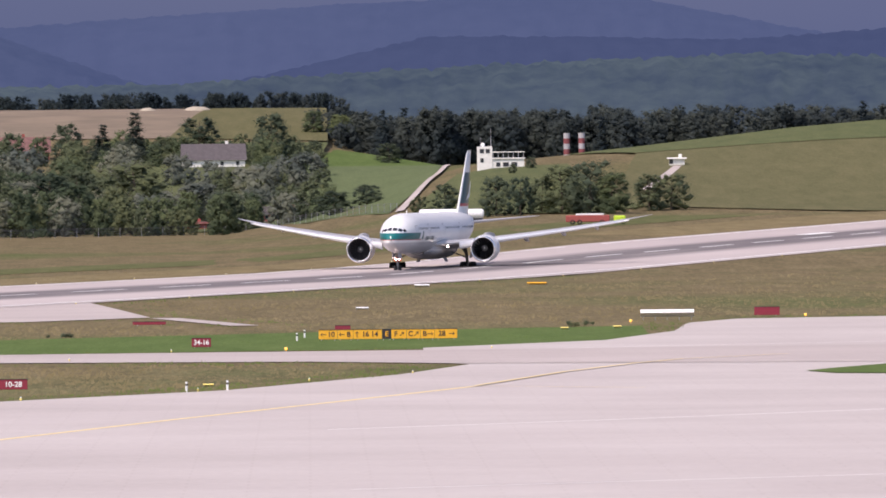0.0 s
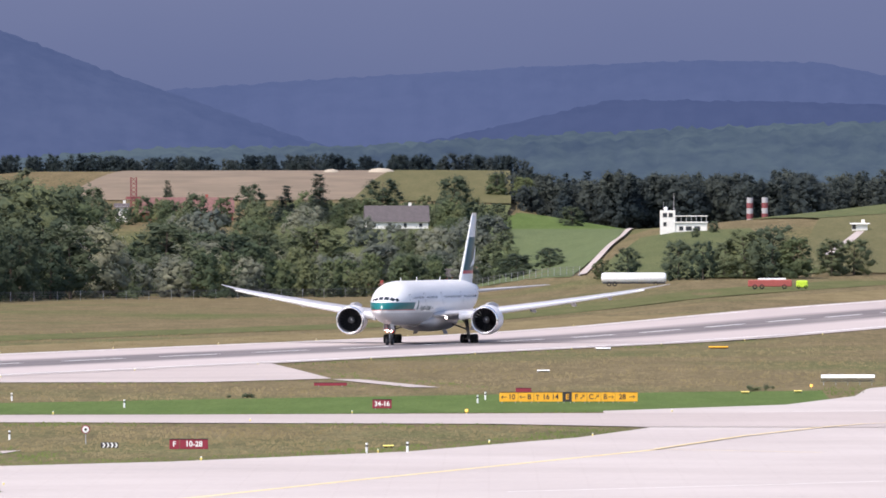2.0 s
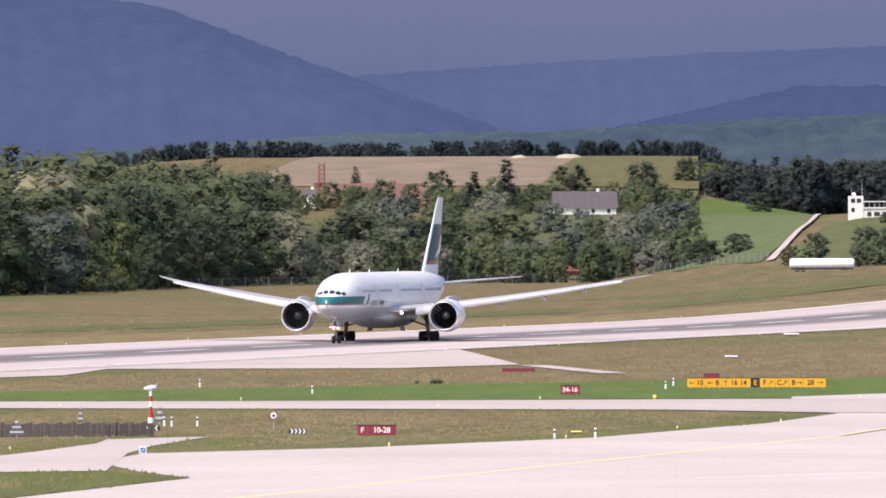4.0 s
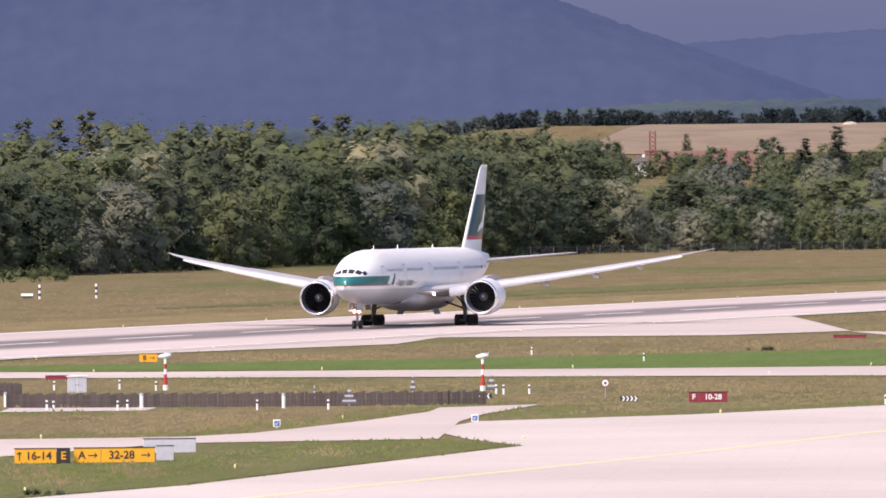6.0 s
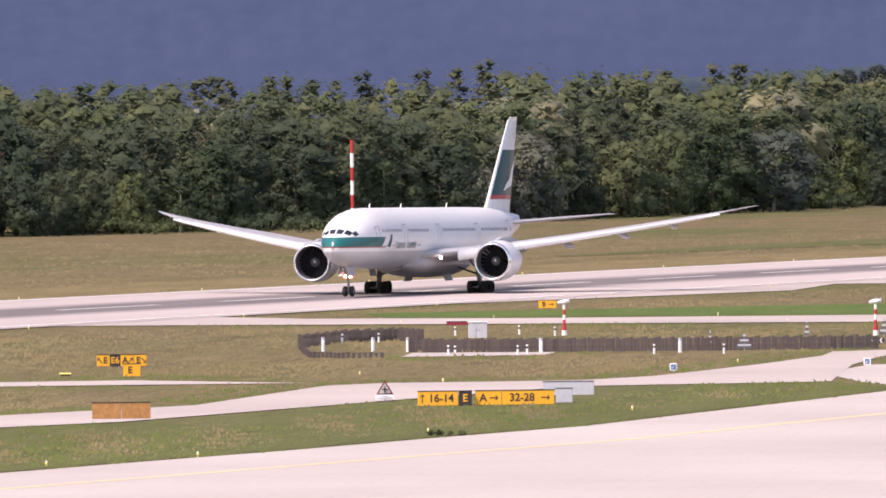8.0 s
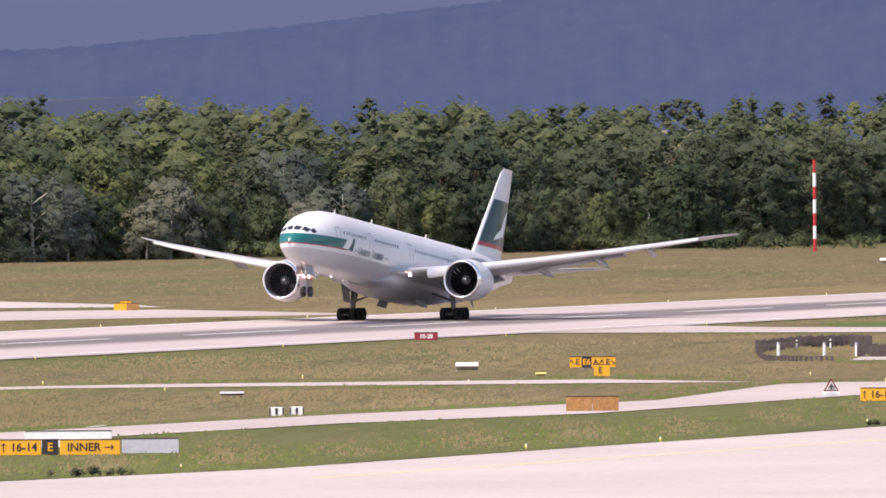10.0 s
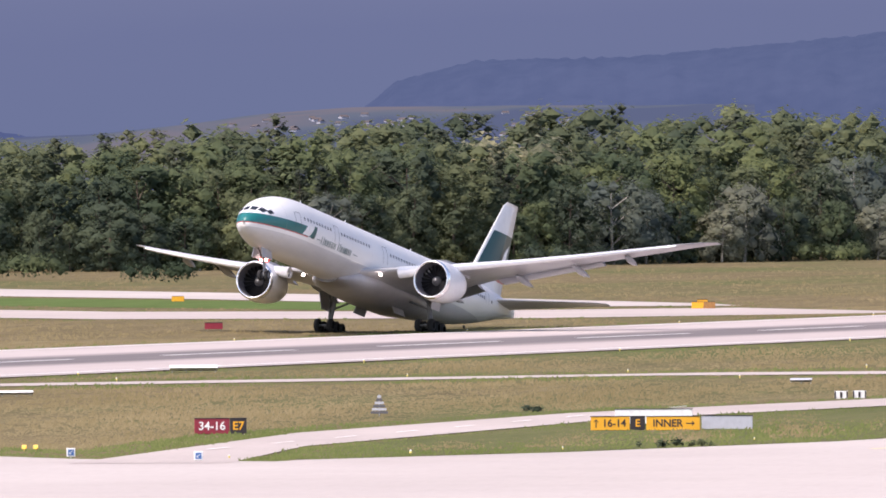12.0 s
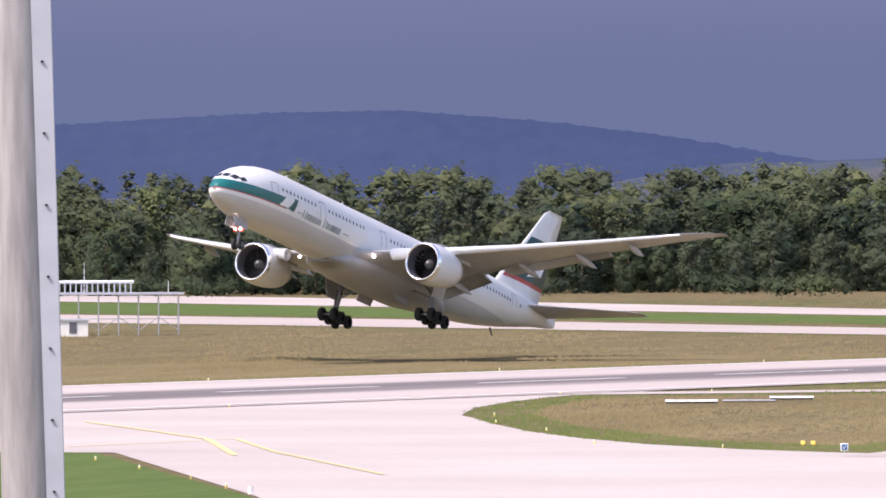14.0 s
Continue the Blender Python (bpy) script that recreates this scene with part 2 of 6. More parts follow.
def pavements():
    edge = [(-168, 606), (-171, 620), (-174.5, 638), (-178, 665), (-180, 690)] + [runway(u, 28.5) for u in (262, 330, 420, 520, 700)]
    apron = [(300, 150), (300, 1290), (60, 1224), (44, 1214), (38, 1185), (35, 1130), (27, 1075), (10, 1040), (10, 960), (13, 952), (7, 908), (-6, 850), (-22, 815), (-36, 797),
             (-38, 770), (-34, 741), (-29.7, 721.2), (-33.3, 698.7), (-39.7, 658.8), (-44.1, 630.8), (-50.7, 607.1), (-56.3, 584.8), (-62.5, 563.4), (-74.8, 518.7), (-86.8, 494.0), (-99.3, 477.6), (-100, 474), (-108, 477), (-114, 482), (-122, 491), (-131, 505), (-140, 524),
             (-149, 547), (-158, 574), (-165, 597)] + edge + [(-232, 330), (-170, 480), (-160, 478), (-123, 371), (-95, 280), (-80, 150)]
    sheet("apron", apron, 0.04, M_CONC, "pale pinkish concrete apron", "apron")
    sheet("taxiway", [(60, 1034), (14, 1026), (-27, 1021), (-76, 1021), (-97, 1030), (-116, 1060), (-150, 1060), (-140, 1003), (-111, 1001), (-74, 990),
                      (-26, 978), (0, 970), (12, 955), (60, 940)], 0.07, M_TAXI, "narrow pale asphalt taxiway across the grass", "taxiway")
    sheet("taxiway", [runway(-437, 29), runway(-260, 29), runway(-120, 29), (-62, 1190), (-60, 1240), (-30, 1240), (-17, 1268), (-22, 1349)], 0.07,
          M_TAXI, "pale asphalt exit that curves off the runway", "taxiway")
    sheet("taxiway", [(-17, 1262), (-8, 1196), (-5, 1196), (-14, 1262)], 0.075, M_TAXI, "narrow pale path beside the grass", "taxiway")
    sheet("service_road", [(-111, 470), (-112, 545), (-104, 602), (-88, 652), (-72, 690), (-69, 743), (-65.5, 750), (-57.6, 751.4), (-52.7, 754.2), (-49, 764.3), (-46.6, 781), (-43.7, 803.5), (-41, 832), (-41, 847), (-34, 857), (-36.6, 823), (-37.2, 797),
                           (-36, 742), (-52, 735), (-60, 702), (-72, 650), (-85, 625), (-98, 582), (-105, 510), (-102, 470)], 0.055, M_PATH,
          "pale asphalt service road between the lawns", "road")
    sheet("service_road", [(-190, 695), (-180, 709), (-145, 735), (-117, 757), (-84, 766), (-71, 752), (-84, 751), (-120, 744), (-145, 722), (-178, 698)], 0.06,
          M_PATH, "narrow worn path through the meadow", "road")
    sheet("taxiway", [(-520, 1470), (-400, 1360), (-310, 1262), (-252, 1187), (-216, 1180), (-180, 1200), (-150, 1150), (-190, 1110), (-240, 1118), (-350, 1235), (-520, 1385)], 0.05,
          M_TAXI, "pale taxiway that leaves the far side of the runway", "taxiway")
    sheet("taxiway", [(-700, 1960), (-446, 1648), (-247, 1352), (-190, 1245), (-183, 1222), (-205, 1222), (-270, 1325), (-446, 1555), (-700, 1860)], 0.05,
          M_CONC, "bright concrete taxiway beyond the runway", "taxiway")
    # mown green strips
    sheet("lawn", [(28, 1040), (32, 1110), (33, 1170), (5, 1150), (-45, 1095), (-95, 1062), (-90, 1032), (-27, 1024)], 0.03, M_LAWN, "mown green grass strip", "lawn")
    sheet("lawn", [(-520, 1500), (-400, 1375), (-300, 1275), (-225, 1195), (-205, 1235), (-280, 1325), (-446, 1545), (-560, 1690)], 0.03, M_LAWN,
          "mown green grass between two taxiways", "lawn")
    sheet("lawn", [(-161, 477), (-123.5, 371), (-95, 280), (-180, 240), (-231, 331), (-169, 478.5)], 0.06, M_LAWN, "bright green mown grass corner", "lawn")
    sheet("lawn", [(-30.3, 722.7), (-33.9, 700.2), (-40.3, 660.3), (-44.7, 632.3), (-51.3, 608.6), (-56.9, 586.3), (-63.1, 564.9), (-75.4, 520.2), (-87.4, 495.5), (-99.9, 479.1), (-100, 480), (-103, 512), (-96, 584), (-84, 626), (-70, 652), (-58, 700), (-50, 733), (-36, 739)], 0.03,
          M_VERGE, "green grass verge beside the apron", "lawn")
    # dry verge along the far side of the runway
    sheet("verge", [runway(u, s) for u, s in ((-2000, -31), (-1300, -31), (-700, -31), (-120, -31), (-120, -62), (-700, -58), (-1300, -60), (-2000, -60))], 0.03, M_DRY,
          "dry yellow grass verge along the runway", "grass", step=100)
    sheet("verge", [runway(u, s) for u, s in ((20, -31), (420, -31), (640, -31), (640, -150), (330, -120), (120, -85))], 0.03, M_DRY,
          "dry brown grass beyond the runway", "grass")

    sheet("lawn", [(80, 2870), (130, 2850), (200, 2840), (270, 2850), (270, 3100), (100, 3100), (64, 2960)], 0.4, M_MOUND, "green grass on the mound beside the tower", "lawn", step=20)
    sheet("lawn", [(70, 2560), (120, 2490), (270, 2470), (270, 2850), (200, 2840), (130, 2850), (80, 2870), (72, 2700)], 0.3, M_OLIVE, "olive green meadow on the slope", "lawn", step=20)
    sheet("lawn", [(24, 2600), (34, 2520), (60, 2500), (74, 2560), (66, 2680), (62, 2820), (36, 2820), (27, 2700)], 0.3, M_MOUND, "green grass slope below the control building", "lawn", step=20)
    sheet("lawn", [runway(u, s) for u, s in ((-1500, -74), (-1100, -72), (-700, -76), (-560, -84), (-560, -88), (-700, -100), (-1100, -96), (-1500, -98))], 0.06, M_VERGE, "green strip of grass beyond the runway", "lawn", step=50)

    def line(name, pts, width, z, material, label):
        for (ax, ay), (bx, by) in zip(pts, pts[1:]):
            d = Vector((by - ay, ax - bx)).normalized() * width / 2
            me = mesh_from(name, [(ax + d.x, ay + d.y, z), (bx + d.x, by + d.y, z), (bx - d.x, by - d.y, z), (ax - d.x, ay - d.y, z)], [(0, 1, 2, 3)], material)
            if me.polygons[0].normal.z < 0:
                me.flip_normals()
            tagged(new(name, me), label, "marking", kind="structure")

    line("taxi_line", [(-70, 500), (-40, 600), (-18.4, 700.7), (-8.9, 751), (2, 805), (12, 855.6)], 0.6, 0.048, M_YLINE, "worn yellow taxi guide line")
    line("taxi_line", [(-150, 470), (-165, 520), (-190, 580)], 0.5, 0.08, M_YLINE, "worn yellow taxi guide line")
    line("taxi_line", [(12, 855), (19.7, 910), (26, 945), (30.6, 965), (40, 985)], 0.4, 0.11, M_YLINE, "worn yellow taxi guide line")
    line("taxi_line", [(12, 855.6), (23.9, 842.7)], 0.4, 0.085, M_YLINE, "worn yellow taxi guide line")
    line("taxi_line", [(-172, 470), (-163, 520), (-150, 480), (-128, 420)], 0.35, 0.085, M_YLINE, "faded yellow taxi guide line")
    sheet("lawn", [(38.1, 905), (41, 917), (46, 934), (70, 960), (70, 880), (43.5, 891.5), (39.9, 894)], 0.09, M_LAWN, "small grass islet in the apron", "lawn")
    line("edge_line", [(22.3, 1027.3), (51.2, 1047.7), (90, 1075)], 0.4, 0.1, M_LINE, "white taxiway edge line")
    line("edge_line", [(1.1, 719), (18.1, 738.3), (37.3, 763.4), (70, 806)], 0.35, 0.048, M_LINE, "white apron line")
    line("edge_line", [(2, 585.3), (19.8, 597.6), (60, 625)], 0.3, 0.048, M_LINE, "white apron line")
    for i in range(9):
        p0, p1 = (-109 + i * 1.2, 500 + i * 14.5), (-108.6 + i * 1.2, 505 + i * 14.5)
        line("road_dash", [p0, p1], 0.25, 0.12, M_LINE, "white dashed road line")


pavements()


# ---------------------------------------------------------------- sky and hills
def backdrop_sky():
    v, f = [], []
    n, rows = 48, 14
    for j in range(rows):
        z = -60 + 2600 * (j / (rows - 1)) ** 1.5
        for i in range(n + 1):
            a = radians(-45 + 90 * i / n)
            v.append((4690 * math.sin(a), 4690 * math.cos(a), z))
    for j in range(rows - 1):
        for i in range(n):
            f.append((j * (n + 1) + i, j * (n + 1) + i + 1, (j + 1) * (n + 1) + i + 1, (j + 1) * (n + 1) + i))
    m = Mat("storm_cloud", 1.0, spec=0.0)
    x, y, z = m.xyz()
    cloud = m.noise(0.0012, 5, stretch=(1.0, 1.0, 3.0))
    up = m.math("MULTIPLY", z, 1 / 160)
    c = m.ramp(m.math("ADD", up, m.math("MULTIPLY", m.math("SUBTRACT", cloud, 0.5), 0.7)),
               [(0.1, (0.105, 0.142, 0.255)), (0.45, (0.112, 0.142, 0.262)), (0.95, (0.155, 0.182, 0.30))])
    m.color((0.0, 0.0, 0.0)).emit(c, 0.70)
    ob = new("backdrop", mesh_from("backdrop", v, f, m.m, True))
    tagged(ob, "dark blue storm clouds behind the hills", "sky", kind="structure")


def ridge(name, dist, depth, profile, c0, c1, label, seed, rough_px=4.0, field=None):
    """A wooded hill range: profile gives (bearing in degrees, rise in hundredths of a degree above eye level)."""
    noise.seed_set(seed)
    v, f = [], []
    b0, b1 = profile[0][0], profile[-1][0]
    n, rows = int((b1 - b0) / 0.022), 14
    bs = [p[0] for p in profile]
    es = [p[1] for p in profile]
    for j in range(rows):
        k = j / (rows - 1)
        r = dist + depth * k
        for i in range(n + 1):
            b = b0 + (b1 - b0) * i / n
            e = float(np.interp(b, bs, es)) + rough_px * 0.0027 * 100 / 100 * (noise.noise((b * 22, j * 0.7, seed)) + 0.6 * noise.noise((b * 60, j, seed)))
            top = 16 + (dist + depth) * math.tan(radians(e))
            z = -5 + (top + 5) * math.sin(k * math.pi / 2) ** 0.9
            z += 3 * noise.noise((b * 9, j * 0.9, seed + 3)) * k * (1 - k) * 4
            a = radians(b)
            v.append((r * math.sin(a), r * math.cos(a), z))
    for j in range(rows - 1):
        for i in range(n):
            q = j * (n + 1) + i
            f.append((q, q + 1, q + n + 2, q + n + 1))
    # the hill glows: its haze is an emitted colour, not air in between
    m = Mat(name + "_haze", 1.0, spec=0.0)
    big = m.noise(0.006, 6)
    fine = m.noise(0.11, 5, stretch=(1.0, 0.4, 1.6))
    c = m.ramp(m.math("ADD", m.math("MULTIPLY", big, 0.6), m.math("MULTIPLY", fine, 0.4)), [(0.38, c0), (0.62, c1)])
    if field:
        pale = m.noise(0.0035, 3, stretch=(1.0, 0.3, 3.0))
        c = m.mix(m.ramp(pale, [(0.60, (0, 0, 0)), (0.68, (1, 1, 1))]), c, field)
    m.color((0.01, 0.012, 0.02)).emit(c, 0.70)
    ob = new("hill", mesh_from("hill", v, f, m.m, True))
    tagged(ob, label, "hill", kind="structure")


backdrop_sky()
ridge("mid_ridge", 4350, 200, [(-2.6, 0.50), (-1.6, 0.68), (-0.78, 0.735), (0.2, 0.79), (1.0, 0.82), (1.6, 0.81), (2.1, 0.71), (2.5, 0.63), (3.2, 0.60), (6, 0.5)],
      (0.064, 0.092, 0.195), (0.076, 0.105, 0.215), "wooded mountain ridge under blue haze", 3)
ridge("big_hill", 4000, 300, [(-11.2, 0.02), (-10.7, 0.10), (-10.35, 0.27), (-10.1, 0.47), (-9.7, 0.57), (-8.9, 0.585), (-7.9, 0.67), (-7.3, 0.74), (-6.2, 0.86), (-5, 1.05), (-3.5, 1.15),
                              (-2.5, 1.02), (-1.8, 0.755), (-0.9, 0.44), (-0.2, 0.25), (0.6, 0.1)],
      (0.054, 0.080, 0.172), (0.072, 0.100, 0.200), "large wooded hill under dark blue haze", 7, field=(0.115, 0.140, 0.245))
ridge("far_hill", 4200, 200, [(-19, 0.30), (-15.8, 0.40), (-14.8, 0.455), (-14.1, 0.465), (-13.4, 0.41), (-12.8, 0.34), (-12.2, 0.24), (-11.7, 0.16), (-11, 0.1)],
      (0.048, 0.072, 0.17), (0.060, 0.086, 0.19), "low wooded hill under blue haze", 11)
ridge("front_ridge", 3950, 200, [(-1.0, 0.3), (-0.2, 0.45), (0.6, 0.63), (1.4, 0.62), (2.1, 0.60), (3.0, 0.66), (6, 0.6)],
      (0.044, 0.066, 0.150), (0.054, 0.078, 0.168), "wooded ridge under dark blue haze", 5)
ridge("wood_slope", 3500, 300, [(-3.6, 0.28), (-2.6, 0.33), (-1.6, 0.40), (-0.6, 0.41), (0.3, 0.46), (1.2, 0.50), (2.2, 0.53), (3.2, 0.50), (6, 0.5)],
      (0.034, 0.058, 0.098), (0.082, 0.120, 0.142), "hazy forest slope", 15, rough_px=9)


# ---------------------------------------------------------------- trees
def leaf_mat(name, dark, mid, light):
    m = Mat(name, 0.8, spec=0.15)
    isl = m.node("ShaderNodeNewGeometry").outputs["Random Per Island"]
    one = m.node("ShaderNodeObjectInfo").outputs["Random"]
    clump = m.noise(0.30, 4)
    stand = m.noise(0.055, 2)
    k = m.math("ADD", m.math("MULTIPLY", isl, 0.35), m.math("MULTIPLY", clump, 0.65))
    c = m.ramp(k, [(0.22, dark), (0.5, mid), (0.8, light)])
    tone = m.ramp(one, [(0.0, (0.62, 0.70, 0.74)), (0.5, (1.0, 1.0, 1.0)), (1.0, (1.48, 1.36, 1.12))])
    c = m.mix(1.0, c, tone, "MULTIPLY")
    c = m.mix(1.0, c, m.ramp(stand, [(0.36, (0.66, 0.72, 0.78)), (0.64, (1.26, 1.20, 1.04))]), "MULTIPLY")
    m.color(c)
    tr = m.node("ShaderNodeBsdfTranslucent")
    mx = m.node("ShaderNodeMixShader")
    mx.inputs[0].default_value = 0.50
    out = m.nt.nodes["Material Output"]
    m.link(c, tr.inputs["Color"])
    m.link(m.b.outputs[0], mx.inputs[1])
    m.link(tr.outputs[0], mx.inputs[2])
    m.link(mx.outputs[0], out.inputs["Surface"])
    return m.m


# M_LEAF leans to blue: some haze is mixed into its base colour
M_LEAF = leaf_mat("leaves_dark", (0.084, 0.110, 0.078), (0.110, 0.138, 0.092), (0.140, 0.170, 0.108))
M_LEAF2 = leaf_mat("leaves_light", (0.096, 0.128, 0.075), (0.120, 0.154, 0.088), (0.150, 0.185, 0.104))
M_PALE = leaf_mat("leaves_pale", (0.17, 0.185, 0.145), (0.215, 0.23, 0.185), (0.27, 0.28, 0.235))
M_PINE = leaf_mat("needles", (0.062, 0.080, 0.070), (0.078, 0.098, 0.082), (0.096, 0.118, 0.095))
# far woods: the blue haze of distance is put into the leaf colour
M_HAZYLEAF = leaf_mat("hazy_far_leaves", (0.046, 0.060, 0.066), (0.058, 0.074, 0.080), (0.072, 0.090, 0.092))
M_BARK = plain("bark", (0.11, 0.085, 0.065), 0.95, vary=0.4, scale=8)
M_BIRCH = plain("birch_bark", (0.42, 0.40, 0.37), 0.9, vary=0.5, scale=3)


OCT_V = np.array(((1, 0, 0), (0, 1, 0), (-1, 0, 0), (0, -1, 0), (0, 0, 1), (0, 0, -1)), float)
OCT_F = np.array(((0, 1, 4), (1, 2, 4), (2, 3, 4), (3, 0, 4), (1, 0, 5), (2, 1, 5), (3, 2, 5), (0, 3, 5)))


def leaf_cloud(rng, centres, radii, count, size, flat=0.85, core=0.70, mid=None):
    """Leaf sprays on the shells of several lobes with dense twigs inside: verts, faces and soft outward normals."""
    n = len(centres)
    squash = np.array((1, 1, flat))
    mid = centres.mean(0) if mid is None else mid
    pos, lobe = [], []
    have = 0
    while have < count:
        pick = rng.choice(n, count, p=radii ** 2 / (radii ** 2).sum())
        d = rng.normal(size=(count, 3))
        d[:, 2] = d[:, 2] * 0.9 + 0.2
        d /= np.linalg.norm(d, axis=1)[:, None]
        p = centres[pick] + d * (radii[pick] * rng.uniform(0.62, 1.25, count))[:, None] * squash
        far = np.linalg.norm((p[:, None, :] - centres[None]) / squash, axis=2) / radii[None]
        far[np.arange(count), pick] = 9
        ok = far.min(1) > 0.62
        if ok.sum() < 10:
            ok[:] = True
        pos.append(p[ok])
        lobe.append(d[ok])
        have += int(ok.sum())
    pos, d = np.concatenate(pos)[:count], np.concatenate(lobe)[:count]
    out = pos - mid
    out /= np.linalg.norm(out, axis=1)[:, None] + 1e-6
    soft = d * 0.30 + out * 0.70 + rng.normal(size=(count, 3)) * 0.12 + np.array((0, 0, 0.40))
    soft /= np.linalg.norm(soft, axis=1)[:, None]
    nrm = soft + rng.normal(size=(count, 3)) * 0.20
    nrm /= np.linalg.norm(nrm, axis=1)[:, None]
    t = np.cross(nrm, rng.normal(size=(count, 3)))
    t /= np.linalg.norm(t, axis=1)[:, None]
    b = np.cross(nrm, t)
    s = size * rng.uniform(0.55, 1.5, count)[:, None]
    k = rng.uniform(0.5, 0.95, count)[:, None]
    tri = np.stack([pos - t * s * 0.8 - b * s * 0.5 * k, pos + t * s * 0.8 - b * s * 0.6 * k, pos + b * s * k + t * s * rng.uniform(-0.5, 0.5, (count, 1))], 1)
    v = [tri.reshape(-1, 3)]
    f = [np.arange(count * 3).reshape(-1, 3)]
    q = [np.repeat(soft, 3, 0)]
    base = count * 3
    shell, sides = OCT_V, OCT_F
    for c, r in zip(centres, radii):
        bump = rng.uniform(0.82, 1.08, (len(shell), 1)) * core
        w = shell * bump * r * squash + c
        o = w - mid
        o /= np.linalg.norm(o, axis=1)[:, None] + 1e-6
        v.append(w)
        f.append(sides + base)
        q.append(shell * 0.36 + o * 0.64 + np.array((0, 0, 0.40)))
        base += len(shell)
    q = np.concatenate(q)
    return np.concatenate(v), np.concatenate(f), q / (np.linalg.norm(q, axis=1)[:, None] + 1e-6)


def leaf_mesh(name, v, f, q, material):
    """A mesh of triangles with given normals."""
    me = bpy.data.meshes.new(name)
    me.vertices.add(len(v))
    me.vertices.foreach_set("co", np.ascontiguousarray(v, np.float32).ravel())
    me.loops.add(len(f) * 3)
    me.loops.foreach_set("vertex_index", np.ascontiguousarray(f, np.int32).ravel())
    me.polygons.add(len(f))
    me.polygons.foreach_set("loop_start", np.arange(len(f), dtype=np.int32) * 3)
    me.polygons.foreach_set("loop_total", np.full(len(f), 3, np.int32))
    me.polygons.foreach_set("use_smooth", np.ones(len(f), bool))
    me.update()
    at = me.attributes.new("custom_normal", "FLOAT_VECTOR", "POINT")
    at.data.foreach_set("vector", np.ascontiguousarray(q, np.float32).ravel())
    me.materials.append(material)
    return me


def crown_broad(seed, h, w, count, size, low=-0.04):
    """A rounded crown of many lobes, widest at mid height."""
    rng = np.random.default_rng(seed)
    n = 50
    k = (np.arange(n) + rng.uniform(0, 1, n)) / n
    zc = h * (low + 0.07 + (0.80 - low) * k)
    spread = w * 0.5 * np.sin(np.clip(0.27 + 0.60 * k, 0, 1) * math.pi) ** 0.65
    a = np.arange(n) * 2.4 + rng.uniform(-0.5, 0.5, n)
    rr = spread * np.sqrt(rng.uniform(0.12, 0.80, n))
    centres = np.stack([rr * np.cos(a), rr * np.sin(a), zc], 1)
    radii = w * rng.uniform(0.095, 0.175, n)
    return leaf_cloud(rng, centres, radii, count, size, mid=np.array((0, 0, h * 0.4)))


def crown_pine(seed, h, w, count, size):
    """A ragged cone of drooping boughs."""
    rng = np.random.default_rng(seed)
    n = 34
    k = (np.arange(n) + rng.uniform(0, 1, n)) / n
    zc = h * (0.10 + 0.82 * k)
    reach = w * 0.5 * (1.08 - k) ** 0.65
    a = np.arange(n) * 2.4 + rng.uniform(-0.6, 0.6, n)
    rr = reach * rng.uniform(0.25, 0.75, n)
    centres = np.stack([rr * np.cos(a), rr * np.sin(a), zc], 1)
    radii = np.maximum(1.15, reach * rng.uniform(0.38, 0.62, n))
    return leaf_cloud(rng, centres, radii, count, size, flat=0.75, mid=np.array((0, 0, h * 0.35)))


def trunk_mesh(seed, h, w, material):
    rng = random.Random(seed)
    bm = bmesh.new()
    r = h * 0.017
    x0 = y0 = 0.0
    z0 = -0.5
    for k in range(1, 5):
        z1 = h * 0.78 * k / 4
        x1, y1 = x0 + rng.uniform(-.25, .25), y0 + rng.uniform(-.25, .25)
        tube(bm, (x0, y0, z0), (x1, y1, z1), r * (1.1 - 0.22 * (k - 1)), r * (1.1 - 0.22 * k), 7)
        if k >= 2:
            for _ in range(3):
                a = rng.uniform(0, 6.28)
                l = w * rng.uniform(0.2, 0.36)
                tube(bm, (x0, y0, z0 + 0.3), (x0 + l * math.cos(a), y0 + l * math.sin(a), z0 + l * 0.9), r * 0.4, r * 0.12, 5)
        x0, y0, z0 = x1, y1, z1
    return bm_mesh("trunk", bm, material)


def tree_kind(seed, h, w, kind, dense=3300):
    """Trunk, crown and a sparser crown for deep woods, h high and w wide."""
    leaf = {"broad": M_LEAF, "light": M_LEAF2, "pale": M_PALE, "birch": M_LEAF2, "pine": M_PINE}[kind]
    crowns = []
    for count, size in ((dense, 0.31), (1350, 0.44)):
        v, f, q = (crown_pine if kind == "pine" else crown_broad)(seed, h, w, count, size)
        crowns.append(leaf_mesh("crown", v, f, q, leaf))
    return trunk_mesh(seed, h, w, M_BIRCH if kind in ("birch", "pale") else M_BARK), crowns[0], crowns[1]


TREE_LABEL = {"broad": "dark green broadleaf tree in full leaf", "light": "light green broadleaf tree in full leaf", "pale": "silvery grey-green willow tree",
              "pine": "tall dark spruce tree", "birch": "birch tree with a pale trunk"}
STOCK = {k: [tree_kind(100 * j + i, *hw, k) for i, hw in enumerate(sizes)] for j, (k, sizes) in enumerate({
    "broad": [(20, 13), (20, 11), (20, 15), (20, 12)], "light": [(18, 13), (18, 11)], "pale": [(16, 15), (16, 13)], "pine": [(24, 10), (24, 11.5), (24, 9)], "birch": [(18, 9)]}.items())}
BASE_H = {"broad": 20, "light": 18, "pale": 16, "pine": 24, "birch": 18}


